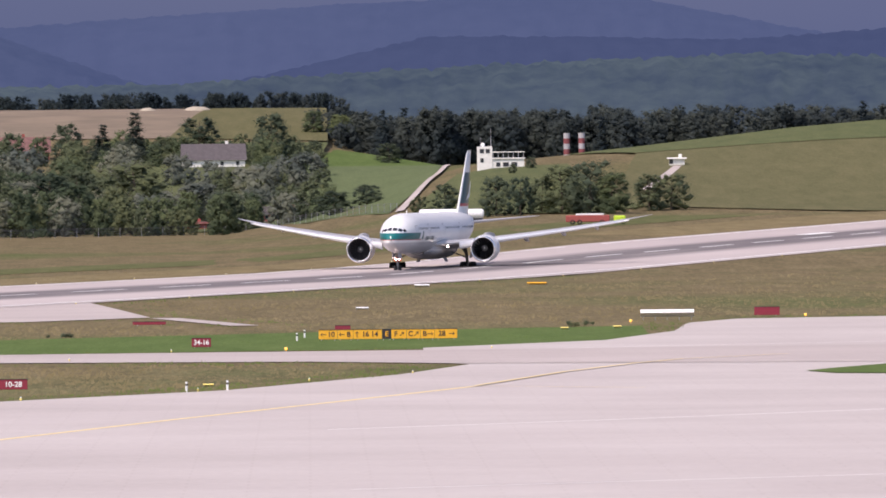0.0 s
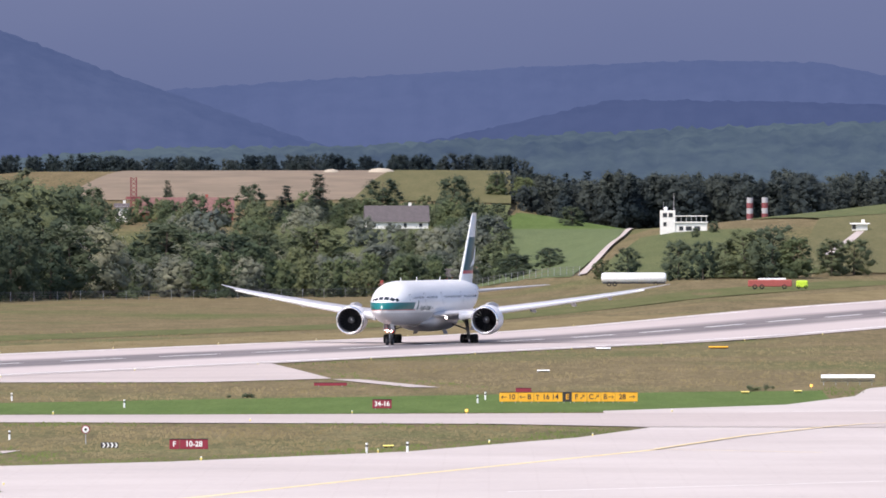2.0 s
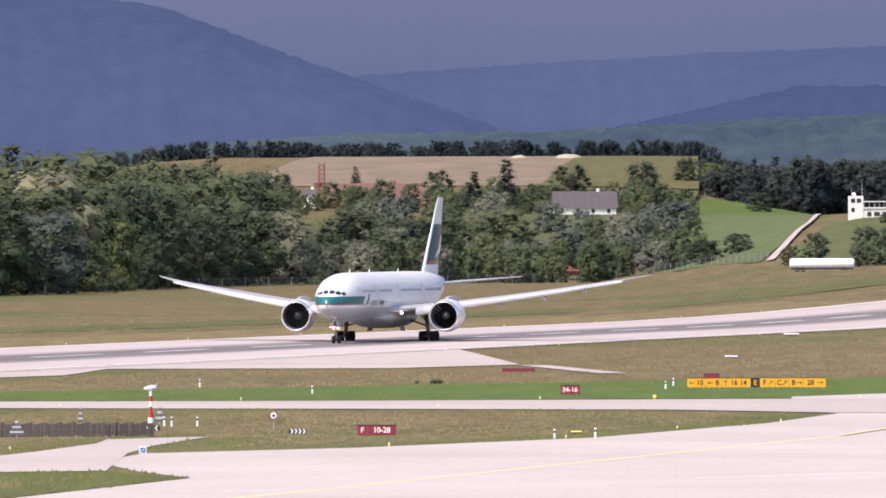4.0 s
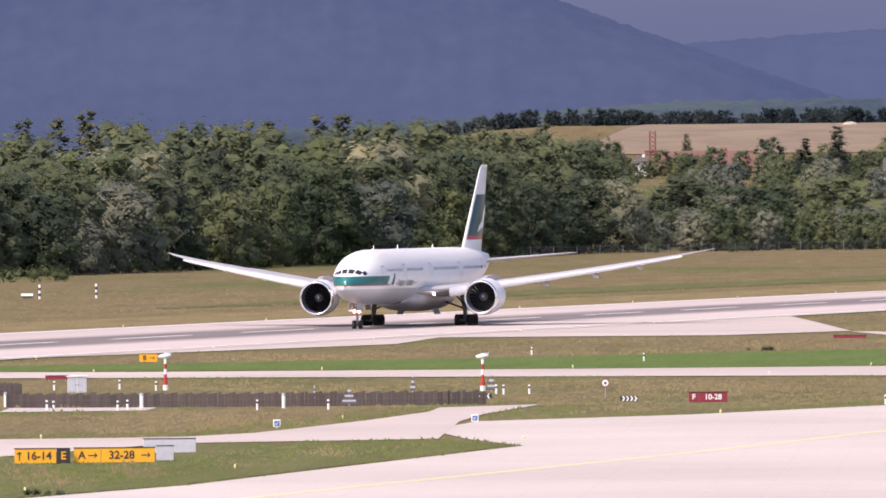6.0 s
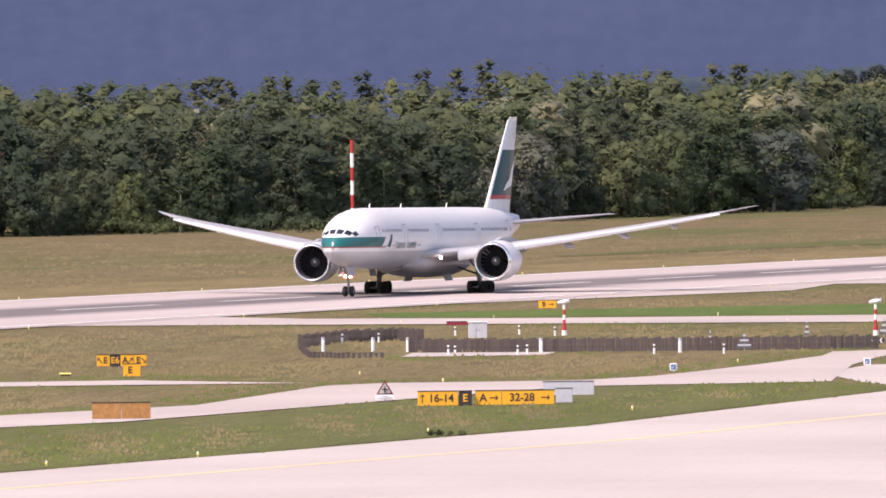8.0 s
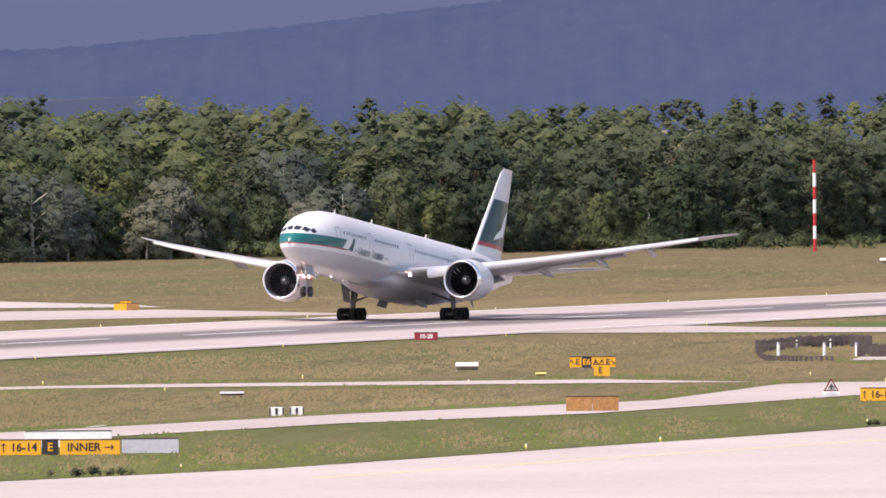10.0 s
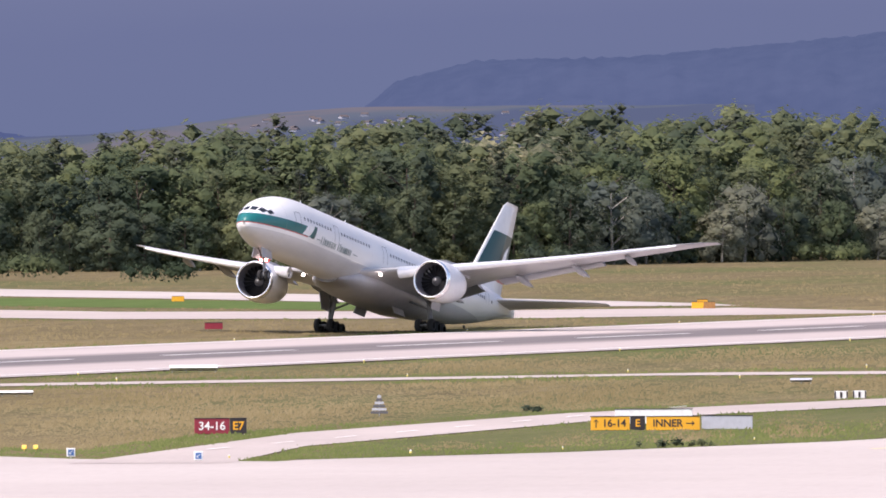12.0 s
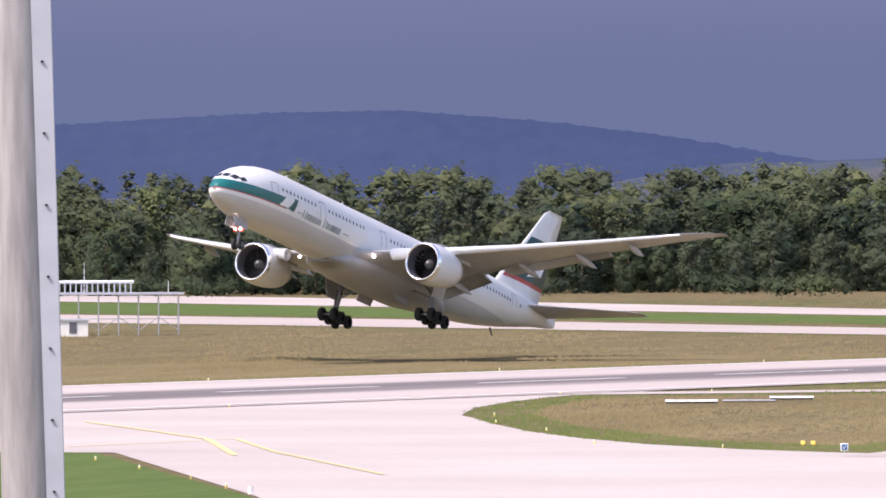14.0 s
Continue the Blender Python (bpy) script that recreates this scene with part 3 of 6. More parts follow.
def tree(kind, x, y, h, rng, group="", wide=1.0, z=None):
    trunk, crown, _far = rng.choice(STOCK[kind])
    s = h / BASE_H[kind]
    m = Matrix.Translation((x, y, relief(x, y) if z is None else z)) @ Matrix.Rotation(rng.uniform(0, 6.28), 4, "Z") @ Matrix.Diagonal((s * wide, s * wide, s, 1))
    t = thing("tree", TREE_LABEL[kind], "tree", group, m=m)
    part("trunk", trunk, t)
    part("crown", crown, t)


def joined_woods(name, label, spots, kinds, seed, material=None):
    """Trees too many to tell apart, as one mesh for each kind of leaf."""
    rng = random.Random(seed)
    for kind in kinds:
        vs, fs, qs, base = [], [], [], 0
        stock = []
        for _trunk, _near, crown in STOCK[kind]:
            n = len(crown.vertices)
            co, nq, tri = np.empty(n * 3, np.float32), np.empty(n * 3, np.float32), np.empty(len(crown.polygons) * 3, np.int32)
            crown.vertices.foreach_get("co", co)
            crown.attributes["custom_normal"].data.foreach_get("vector", nq)
            crown.loops.foreach_get("vertex_index", tri)
            stock.append((co.reshape(-1, 3), nq.reshape(-1, 3), tri.reshape(-1, 3)))
        for x, y, z, h, k in spots:
            if k != kind:
                continue
            co, nq, tri = rng.choice(stock)
            a = rng.uniform(0, 6.28)
            turn = np.array(((math.cos(a), math.sin(a), 0), (-math.sin(a), math.cos(a), 0), (0, 0, 1)))
            vs.append(co @ turn * np.array((1.15, 1.15, 1.0)) * (h / BASE_H[kind]) + np.array((x, y, z)))
            qs.append(nq @ turn)
            fs.append(tri + base)
            base += len(co)
        if vs:
            me = leaf_mesh(name, np.concatenate(vs), np.concatenate(fs), np.concatenate(qs), material or STOCK[kind][0][1].materials[0])
            tagged(new(name, me), label, "woods", kind="stuff")


def forest():
    """The wood behind the airfield: single trees in front, joined woods behind."""
    rng = random.Random(5)
    edge = [(-96, 2790), (-135, 2440), (-170, 2220), (-205, 2080), (-240, 1985), (-290, 1880), (-335, 1780), (-400, 1745), (-470, 1700), (-560, 1660), (-640, 1600)]
    deep = []
    rows = ((0, 6.4, 9, 16), (13, 6.4, 17, 22), (30, 7.0, 21, 25), (50, 7.4, 24, 28), (74, 7.4, 25, 29.5))
    for row, (back, step, lo, hi) in enumerate(rows):
        d_acc = 0.0
        for (ax, ay), (bx, by) in zip(edge, edge[1:]):
            seg = math.hypot(bx - ax, by - ay)
            # steps are even across the view
            b = math.atan2(ax, ay + 60)
            across = abs((bx - ax) * math.cos(b) - (by - ay) * math.sin(b)) / seg
            st = step / max(0.16, min(1, across))
            while d_acc < seg:
                k = d_acc / seg
                x, y = ax + (bx - ax) * k + rng.uniform(-2, 2), ay + (by - ay) * k + rng.uniform(-4, 4)
                x, y = x - back * 0.25, y + back * 1.6
                u = rng.random()
                if row == 0:
                    kind = "broad" if u < 0.44 else "light" if u < 0.74 else "pale" if u < 0.94 else "birch"
                elif row < 3:
                    kind = "broad" if u < 0.60 else "light" if u < 0.84 else "pine" if u < 0.95 else "pale"
                else:
                    kind = "pine" if u < 0.52 else "broad"
                low = 0.86 + 0.21 * smooth_step(-430, -310, x) + 0.14 * smooth_step(-250, -150, x)
                h = rng.uniform(lo, hi) * low * (0.99 if kind == "pine" else 1.0)
                if row < 2:
                    tree(kind, x, y, h, rng, "trees of the airfield wood", rng.uniform(0.95, 1.3))
                else:
                    deep.append((x, y, relief(x, y), h, kind))
                d_acc += st * rng.uniform(0.7, 1.3)
            d_acc -= seg
    joined_woods("woods", "dense mixed woods behind the airfield", deep, ("broad", "light", "pine", "pale"), 9)


forest()


# ---------------------------------------------------------------- the airliner
def livery_mat():
    """White paint with a grey belly, a green nose band over a thin red line, faint seams and dirt."""
    m = Mat("airliner_paint", 0.28, spec=0.5)
    x, y, z = m.xyz()
    dirt = m.noise(0.7, 6, stretch=(0.25, 1.0, 1.0))
    white = m.ramp(dirt, [(0.25, (0.74, 0.735, 0.73)), (0.7, (0.82, 0.815, 0.81))])
    belly = m.ramp(dirt, [(0.25, (0.50, 0.50, 0.52)), (0.7, (0.60, 0.60, 0.62))])
    c = m.mix(m.math("LESS_THAN", z, 4.55), white, belly)
    nose = m.math("GREATER_THAN", x, 26.3)
    c = m.mix(m.math("MULTIPLY", nose, m.between(z, 5.02, 6.0)), c, (0.006, 0.135, 0.135))
    c = m.mix(m.math("MULTIPLY", m.math("GREATER_THAN", x, 27.5), m.between(z, 4.92, 5.02)), c, (0.42, 0.05, 0.04))
    seam = m.math("LESS_THAN", m.math("FRACT", m.math("MULTIPLY", x, 0.187)), 0.006)
    c = m.mix(m.math("MULTIPLY", seam, 0.35), c, (0.3, 0.3, 0.3))
    m.color(c)
    return m.m


def fin_mat():
    m = Mat("fin_paint", 0.3)
    x, y, z = m.xyz()
    dirt = m.noise(0.8, 5)
    white = m.ramp(dirt, [(0.3, (0.72, 0.72, 0.71)), (0.7, (0.80, 0.80, 0.79))])
    lead = m.math("ADD", x, m.math("MULTIPLY", m.math("SUBTRACT", z, 8.0), 1.06))  # distance behind the leading edge
    band = m.math("MULTIPLY", m.between(z, 10.2, 15.0), m.math("LESS_THAN", lead, -22.2))
    c = m.mix(band, white, (0.010, 0.075, 0.075))
    c = m.mix(m.math("MULTIPLY", m.between(z, 9.75, 10.2), m.math("LESS_THAN", lead, -22.2)), c, (0.45, 0.06, 0.05))
    m.color(c)
    return m.m


M_AIR = livery_mat()
M_FIN = fin_mat()
M_WING = plain("wing_paint", (0.40, 0.395, 0.415), 0.32, vary=0.08, scale=0.9)
M_WINGTOP = plain("wing_edge", (0.80, 0.80, 0.81), 0.25, metal=0.3, vary=0.05)
M_NACELLE = plain("nacelle_paint", (0.70, 0.70, 0.72), 0.3, vary=0.06)
M_LIP = plain("polished_lip", (0.82, 0.82, 0.84), 0.22, metal=0.9, vary=0.05)
M_DARK = plain("dark_metal", (0.035, 0.035, 0.04), 0.5, metal=0.6)
M_BLADE = plain("fan_blade", (0.022, 0.022, 0.026), 0.6)
M_DUCT = plain("inlet_liner", (0.10, 0.10, 0.115), 0.6)
M_TYRE = plain("tyre_rubber", (0.018, 0.018, 0.02), 0.9)
M_STRUT = plain("gear_metal", (0.20, 0.20, 0.21), 0.45, metal=0.5)
M_GLASS = plain("cockpit_glass", (0.03, 0.034, 0.042), 0.1)
M_CABIN = plain("cabin_window", (0.05, 0.06, 0.08), 0.15)
M_GREEN = plain("brand_green", (0.012, 0.085, 0.08), 0.4)
M_WHITE = plain("white_paint", (0.80, 0.80, 0.79), 0.35)
M_LAMP = glow("landing_light", (1.0, 0.88, 0.82), 9.0)
M_GLARE = glow("red_glare", (1.0, 0.12, 0.08), 1.3)

# station behind the nose, half width, half height, height of the middle
HULL = [(0.0, 0.06, 0.06, 4.92), (0.25, 0.55, 0.55, 4.96), (0.8, 1.03, 1.05, 5.06), (1.6, 1.46, 1.50, 5.20), (2.6, 1.86, 1.92, 5.36), (3.8, 2.25, 2.30, 5.50), (5.2, 2.60, 2.62, 5.63),
        (7.0, 2.88, 2.88, 5.75), (9.0, 3.04, 3.04, 5.82), (11.5, 3.10, 3.10, 5.85), (20, 3.10, 3.10, 5.85), (30, 3.10, 3.10, 5.85), (40, 3.10, 3.10, 5.85), (49, 3.10, 3.10, 5.85),
        (53, 3.02, 2.98, 5.96), (57, 2.76, 2.68, 6.23), (61, 2.34, 2.26, 6.52), (65, 1.78, 1.75, 6.84), (68.5, 1.22, 1.28, 7.12), (71.5, 0.66, 0.92, 7.28), (73.4, 0.22, 0.66, 7.38), (73.9, 0.05, 0.5, 7.40)]


def hull_at(s):
    st = [h[0] for h in HULL]
    return [float(np.interp(s, st, [h[k] for h in HULL])) for k in (1, 2, 3)]


def skin(s, a, out=0.0):
    """A place on the hull: station, angle from the top towards the left side."""
    w, hh, zc = hull_at(s)
    return Vector((37.1 - s, (w + out) * math.sin(a), zc + (hh + out) * math.cos(a)))


def patch(name, s0, s1, a0, a1, material, parent, ns=3, na=3, out=0.02, slant=0.0, label=""):
    v, f = [], []
    for i in range(ns + 1):
        for j in range(na + 1):
            k = j / na
            v.append(skin(s0 + (s1 - s0) * i / ns + slant * k, a0 + (a1 - a0) * k, out))
    for i in range(ns):
        for j in range(na):
            q = i * (na + 1) + j
            f.append((q, q + 1, q + na + 2, q + na + 1))
    return part(name, mesh_from(name, v, f, material, True), parent, label)


def loft(sections, closed_tip=True):
    """Skin through rings of equal length."""
    v, f = [], []
    n = len(sections[0])
    for ring in sections:
        v += ring
    for i in range(len(sections) - 1):
        for k in range(n):
            k2 = (k + 1) % n
            f.append((i * n + k, i * n + k2, (i + 1) * n + k2, (i + 1) * n + k))
    f.append(tuple(range(n)))
    f.append(tuple(range((len(sections) - 1) * n, len(sections) * n))[::-1])
    return v, f


FOIL = [(0, 0), (0.02, 0.28), (0.08, 0.5), (0.2, 0.72), (0.38, 0.78), (0.6, 0.62), (0.82, 0.3), (1, 0.03), (1, -0.03), (0.8, -0.12), (0.55, -0.38), (0.3, -0.5), (0.12, -0.4), (0.03, -0.2)]


def foil(le, te, y, z, thick, twist=0.0):
    """An airfoil ring at span y: stations of its edges, height and thickness."""
    return [(37.1 - (le + (te - le) * cx), y, z + thick * ct + twist * (0.4 - cx) * (te - le)) for cx, ct in FOIL]


def fan_blade():
    bm = bmesh.new()
    vs = []
    for r, tw in ((0.5, 0.05), (1.0, 0.10), (1.62, 0.16)):
        for e in (-1, 1):
            vs.append(bm.verts.new((e * tw, r * math.sin(e * 0.10), r * math.cos(e * 0.10))))
    for i in (0, 2):
        bm.faces.new((vs[i], vs[i + 1], vs[i + 3], vs[i + 2]))
    bmesh.ops.solidify(bm, geom=bm.faces[:], thickness=0.03)
    return bm_mesh("blade", bm, M_BLADE)


def wheel_mesh(r, w):
    prof = [(-w * 0.5, r * 0.55), (-w * 0.5, r * 0.82), (-w * 0.36, r * 0.97), (0, r), (w * 0.36, r * 0.97), (w * 0.5, r * 0.82), (w * 0.5, r * 0.55)]
    v, f = lathe(prof, 20)
    me = mesh_from("tyre", [(y, x, z) for x, y, z in v], f, M_TYRE, True)
    v, f = lathe([(-w * 0.42, 0.02), (-w * 0.42, r * 0.56), (w * 0.42, r * 0.56), (w * 0.42, 0.02)], 16)
    hub = mesh_from("hub", [(y, x, z) for x, y, z in v], f, M_STRUT)
    return me, hub


def airliner():
    a = thing("airliner", "white twin-engined airliner with a green nose band taking off", "airplane")
    # hull
    rings, n = [], 40
    for i in range(len(HULL) - 1):
        s0, s1 = HULL[i][0], HULL[i + 1][0]
        steps = 3 if s1 < 12 or s0 >= 49 else 2
        for k in range(steps):
            rings.append(s0 + (s1 - s0) * k / steps)
    rings.append(HULL[-1][0])
    sec = [[tuple(skin(s, 2 * math.pi * k / n)) for k in range(n)] for s in rings]
    v, f = loft(sec)
    part("fuselage", mesh_from("fuselage", v, f, M_AIR, True), a, "white fuselage with a pale grey belly")
    # belly fairing
    v, f = loft([[(37.1 - s, w * math.sin(t), zc + h * math.cos(t)) for t in [2 * math.pi * k / 24 for k in range(24)]]
                 for s, w, h, zc in ((22.5, 1.2, 0.5, 3.0), (25, 2.7, 1.1, 3.2), (29, 3.35, 1.5, 3.3), (36, 3.4, 1.6, 3.3), (41, 3.2, 1.5, 3.3), (45, 2.4, 1.0, 3.2), (48, 1.0, 0.5, 3.0))])
    part("belly_fairing", mesh_from("belly_fairing", v, f, M_WING, True), a)
    # cockpit panes
    for side in (1, -1):
        for s0, s1, a0, a1, sl in ((0.98, 1.66, 0.05, 0.50, 0.16), (1.32, 2.02, 0.58, 0.95, 0.34), (2.18, 2.85, 0.93, 1.17, 0.20)):
            patch("cockpit_window", s0 + 0.10, s1 + 0.10, side * a0, side * a1, M_GLASS, a, slant=sl)
    # cabin windows, in rows between the doors
    win = None
    for side in (1, -1):
        s = 8.6
        while s < 62:
            if not any(abs(s - d) < 1.2 for d in (7.2, 16.9, 27.4, 30.0, 45.4, 60.2)):
                w, hh, zc = hull_at(s)
                ang = math.acos(max(-1, min(1, (6.62 - zc) / hh)))
                p = skin(s, ang, 0.015)
                if win is None:
                    bm = bmesh.new()
                    bmesh.ops.create_circle(bm, cap_ends=True, segments=10, radius=1.0, matrix=Matrix.Diagonal((0.13, 0.20, 1, 1)))
                    win = bm_mesh("cabin_window", bm, M_CABIN)
                nrm = Vector((0, math.sin(ang) / w, math.cos(ang) / hh)).normalized()
                m = Matrix.Translation((p.x, side * p.y, p.z)) @ Vector((0, side * nrm.y, nrm.z)).to_track_quat("Z", "Y").to_matrix().to_4x4()
                part("cabin_window", win, a, m=m)
            s += 0.74
        for d in (7.2, 16.9, 30.0, 45.4, 60.2):
            for ds in (-0.55, 0.55):
                patch("door_seam", d + ds - 0.03, d + ds + 0.03, side * 1.12, side * 1.68, M_DUCT, a, 1, 5, 0.012)
            patch("door_seam", d - 0.55, d + 0.55, side * 1.10, side * 1.12, M_DUCT, a, 3, 1, 0.012)
        # brush mark at the end of the nose band, and the lettering as bars
        patch("brush_mark", 9.2, 10.9, side * 1.50, side * 1.82, M_WHITE, a, 4, 4, 0.02, slant=-1.0)
        patch("brush_tail", 10.9, 11.6, side * 1.45, side * 1.86, M_GREEN, a, 3, 4, 0.022, slant=-0.5)
        s = 13.0
        for k, wd in enumerate((0.9, 0.6, 0.55, 0.6, 0.65, 0.65, 0, 0.8, 0.6, 0.6, 0.25, 0.55, 0.3, 0.6)):
            if wd:
                tall = k in (0, 7)
                for e0, e1 in ((0.0, 0.13), (wd - 0.34, wd - 0.22)):
                    patch("lettering", s + e0, s + e1, side * (1.66 if tall else 1.71), side * 1.91, M_GREEN, a, 1, 3, 0.018, slant=-0.10)
            s += wd or 0.45
        patch("lettering", 11.8, 12.7, side * 1.80, side * 1.82, M_GREEN, a, 1, 1, 0.018)
        patch("lettering", s + 0.3, s + 1.6, side * 1.80, side * 1.82, M_GREEN, a, 1, 1, 0.018)
    # wings
    wings = []
    for side in (1, -1):
        span = [(2.2, 24.6, 41.6, 3.75, 0.95, 0.045), (6.0, 27.3, 41.2, 4.20, 0.80, 0.02), (10.5, 30.4, 40.6, 4.85, 0.55, 0.0), (16, 34.2, 42.2, 5.62, 0.40, -0.02), (22, 38.4, 44.2, 6.50, 0.30, -0.03),
                (27.5, 42.2, 46.1, 7.35, 0.21, -0.03), (29.5, 43.7, 47.0, 7.70, 0.17, -0.03), (31.3, 45.7, 48.0, 8.06, 0.10, -0.02), (32.4, 47.7, 48.9, 8.30, 0.05, 0.0)]
        root = (0.0, side * 3.0, 3.7)
        w = thing("wing", "", "")
        del_keys = [k for k in w.keys()]
        for k in del_keys:
            del w[k]
        w.parent = a
        w.matrix_basis = Matrix.Translation(root)
        wings.append((w, side, root))
        v, f = loft([[(px - root[0], side * py - root[1], pz - root[2]) for px, py, pz in foil(le, te, y, z, th, tw)] for y, le, te, z, th, tw in span])
        me = mesh_from("wing_panel", v, f, M_WING, True)
        part("wing_panel", me, w, "pale grey swept wing")
        # slats, flaps, fairings
        lead = []
        for y, le, te, z, th, tw in span[1:7]:
            c = te - le
            ring = [(37.1 - (le - 0.03 * c + 0.10 * c * math.cos(t) * 0.5), side * y - root[1], z - root[2] + tw * 0.4 * c - 0.10 + (th * 0.75) * math.sin(t) - 0.02 * c) for t in [2 * math.pi * k / 10 for k in range(10)]]
            lead.append(ring)
        v, f = loft(lead)
        part("slat", mesh_from("slat", v, f, M_WINGTOP, True), w, "bright metal leading edge slat")
        for y0, y1, t0, t1, z0, z1, ch0, ch1 in ((3.4, 9.2, 41.3, 40.7, 3.55, 4.35, 3.2, 2.4), (11.4, 21.5, 40.9, 44.0, 4.75, 6.25, 2.0, 1.4)):
            rr = []
            for y, t, z, ch in ((y0, t0, z0, ch0), (y1, t1, z1, ch1)):
                rr.append([(37.1 - (t - 0.5 + ch * cx * 0.94), side * y - root[1], z - root[2] + 0.25 - ch * cx * 0.16 + 0.22 * ct) for cx, ct in FOIL])
            v, f = loft(rr)
            part("flap", mesh_from("flap", v, f, M_WING, True), w, "grey flap set for take-off")
        for y, t, z in ((6.8, 39.0, 3.6), (14.0, 40.0, 4.85), (19.5, 41.6, 5.7), (24.5, 43.6, 6.6)):
            ln = 5.2 if y < 20 else 3.6
            v, f = loft([[(37.1 - (t - 1.6 + ln * k), side * y - root[1] + 0.28 * r * math.cos(q), z - root[2] + 0.02 - 0.9 * k * 0.45 + 0.38 * r * math.sin(q)) for q in [2 * math.pi * i / 10 for i in range(10)]]
                         for k, r in ((0, 0.1), (0.15, 0.7), (0.4, 1.0), (0.7, 0.8), (1.0, 0.08))])
            part("flap_fairing", mesh_from("flap_fairing", v, f, M_WING, True), w)
        bm = bmesh.new()
        bmesh.ops.create_icosphere(bm, subdivisions=2, radius=0.16, matrix=Matrix.Translation((37.1 - 26.2, side * 4.2 - root[1], 3.75 - root[2])))
        part("landing_light", bm_mesh("landing_light", bm, M_LAMP), w, "lit white landing light")
        # engine
        e = thing("engine", "", "")
        for k in [k for k in e.keys()]:
            del e[k]
        e.parent = a
        e.matrix_basis = Matrix.Translation((10.9, side * 9.6, 3.35)) @ pose(0, 0, 0, 0, 2, -1.2 * side)
        v, f = lathe([(-0.12, 1.70), (-0.02, 1.76), (0.0, 1.82), (-0.04, 1.88), (-0.16, 1.94), (-0.4, 2.0)], 48)
        part("inlet_lip", mesh_from("inlet_lip", v, f, M_LIP, True), e, "polished metal inlet lip")
        v, f = lathe([(-0.4, 2.0), (-0.9, 2.06), (-2.0, 2.10), (-3.3, 2.04), (-4.6, 1.86), (-5.5, 1.66), (-5.5, 1.58)], 48)
        part("cowl", mesh_from("cowl", v, f, M_NACELLE, True), e, "pale grey engine cowl")
        v, f = lathe([(-0.12, 1.70), (-0.6, 1.64), (-1.5, 1.64), (-1.8, 1.64), (-2.2, 1.6), (-2.2, 0.02)], 40)
        part("inlet_duct", mesh_from("inlet_duct", [p for p in v], [q[::-1] for q in f], M_DUCT, True), e, "dark inlet duct")
        blade = fan_blade()
        for k in range(22):
            part("blade", blade, e, m=Matrix.Translation((-1.55, 0, 0)) @ Matrix.Rotation(2 * math.pi * k / 22, 4, "X"))
        v, f = lathe([(-0.95, 0.01), (-1.05, 0.16), (-1.3, 0.34), (-1.65, 0.5)], 24)
        part("spinner", mesh_from("spinner", v, f, M_STRUT, True), e, "grey spinner with a white swirl")
        bm = bmesh.new()
        for k in range(7):
            t = k * 0.55
            r = 0.10 + 0.045 * k
            tube(bm, (-0.93 - 0.085 * k, r * math.cos(t), r * math.sin(t)), (-0.93 - 0.085 * (k + 1), (r + .045) * math.cos(t + .55), (r + .045) * math.sin(t + .55)), 0.035, 0.035, 5)
        part("swirl", bm_mesh("swirl", bm, M_WHITE), e)
        v, f = lathe([(-5.2, 1.5), (-5.6, 1.35), (-7.0, 1.05), (-7.2, 0.8), (-8.1, 0.05)], 28)
        part("exhaust", mesh_from("exhaust", v, f, M_STRUT, True), e, "dark metal exhaust cone")
        bm = bmesh.new()
        vs = [[bm.verts.new((x, s * 0.24, z)) for x, z in ((-1.0, 2.0), (-3.2, 2.34), (-6.0, 2.3), (-9.0, 1.9), (-9.6, 1.2), (-5.6, 1.3))] for s in (-1, 1)]
        bm.faces.new(vs[0])
        bm.faces.new(vs[1][::-1])
        for i in range(6):
            j = (i + 1) % 6
            bm.faces.new((vs[0][i], vs[1][i], vs[1][j], vs[0][j]))
        part("pylon", bm_mesh("pylon", bm, M_WING), e)
        bm = bmesh.new()
        vs = [bm.verts.new(p) for p in ((-1.4, side * -1.55, 1.15), (-2.6, side * -1.62, 1.2), (-2.4, side * -2.1, 1.65), (-1.9, side * -2.05, 1.6))]
        bm.faces.new(vs)
        bmesh.ops.solidify(bm, geom=bm.faces[:], thickness=0.05)
        part("strake", bm_mesh("strake", bm, M_NACELLE), e)
        # tailplane
        v, f = loft([foil(le, te, side * y, z, th) for y, le, te, z, th in ((0.6, 63.2, 70.6, 7.15, 0.42), (5.5, 67.4, 72.2, 7.62, 0.26), (9.9, 71.0, 73.6, 8.02, 0.13), (10.77, 72.3, 73.9, 8.1, 0.06))])
        part("tailplane", mesh_from("tailplane", v, f, M_WING, True), a, "pale grey tailplane")
    # fin
    ring = []
    for z, le, te, th in ((7.4, 56.5, 69.6, 0.55), (9.0, 59.9, 70.0, 0.48), (12, 63.0, 71.2, 0.36), (15.5, 66.7, 72.4, 0.25), (18.0, 69.3, 73.3, 0.16), (18.5, 70.4, 73.5, 0.08)):
        ring.append([(37.1 - (le + (te - le) * cx), th * ct, z) for cx, ct in
                     ((0, 0), (0.03, 0.35), (0.15, 0.8), (0.35, 1), (0.65, 0.7), (1, 0.05), (1, -0.05), (0.65, -0.7), (0.35, -1), (0.15, -0.8), (0.03, -0.35))])
    v, f = loft(ring)
    part("fin", mesh_from("fin", v, f, M_FIN, True), a, "white tail fin with a dark green field")
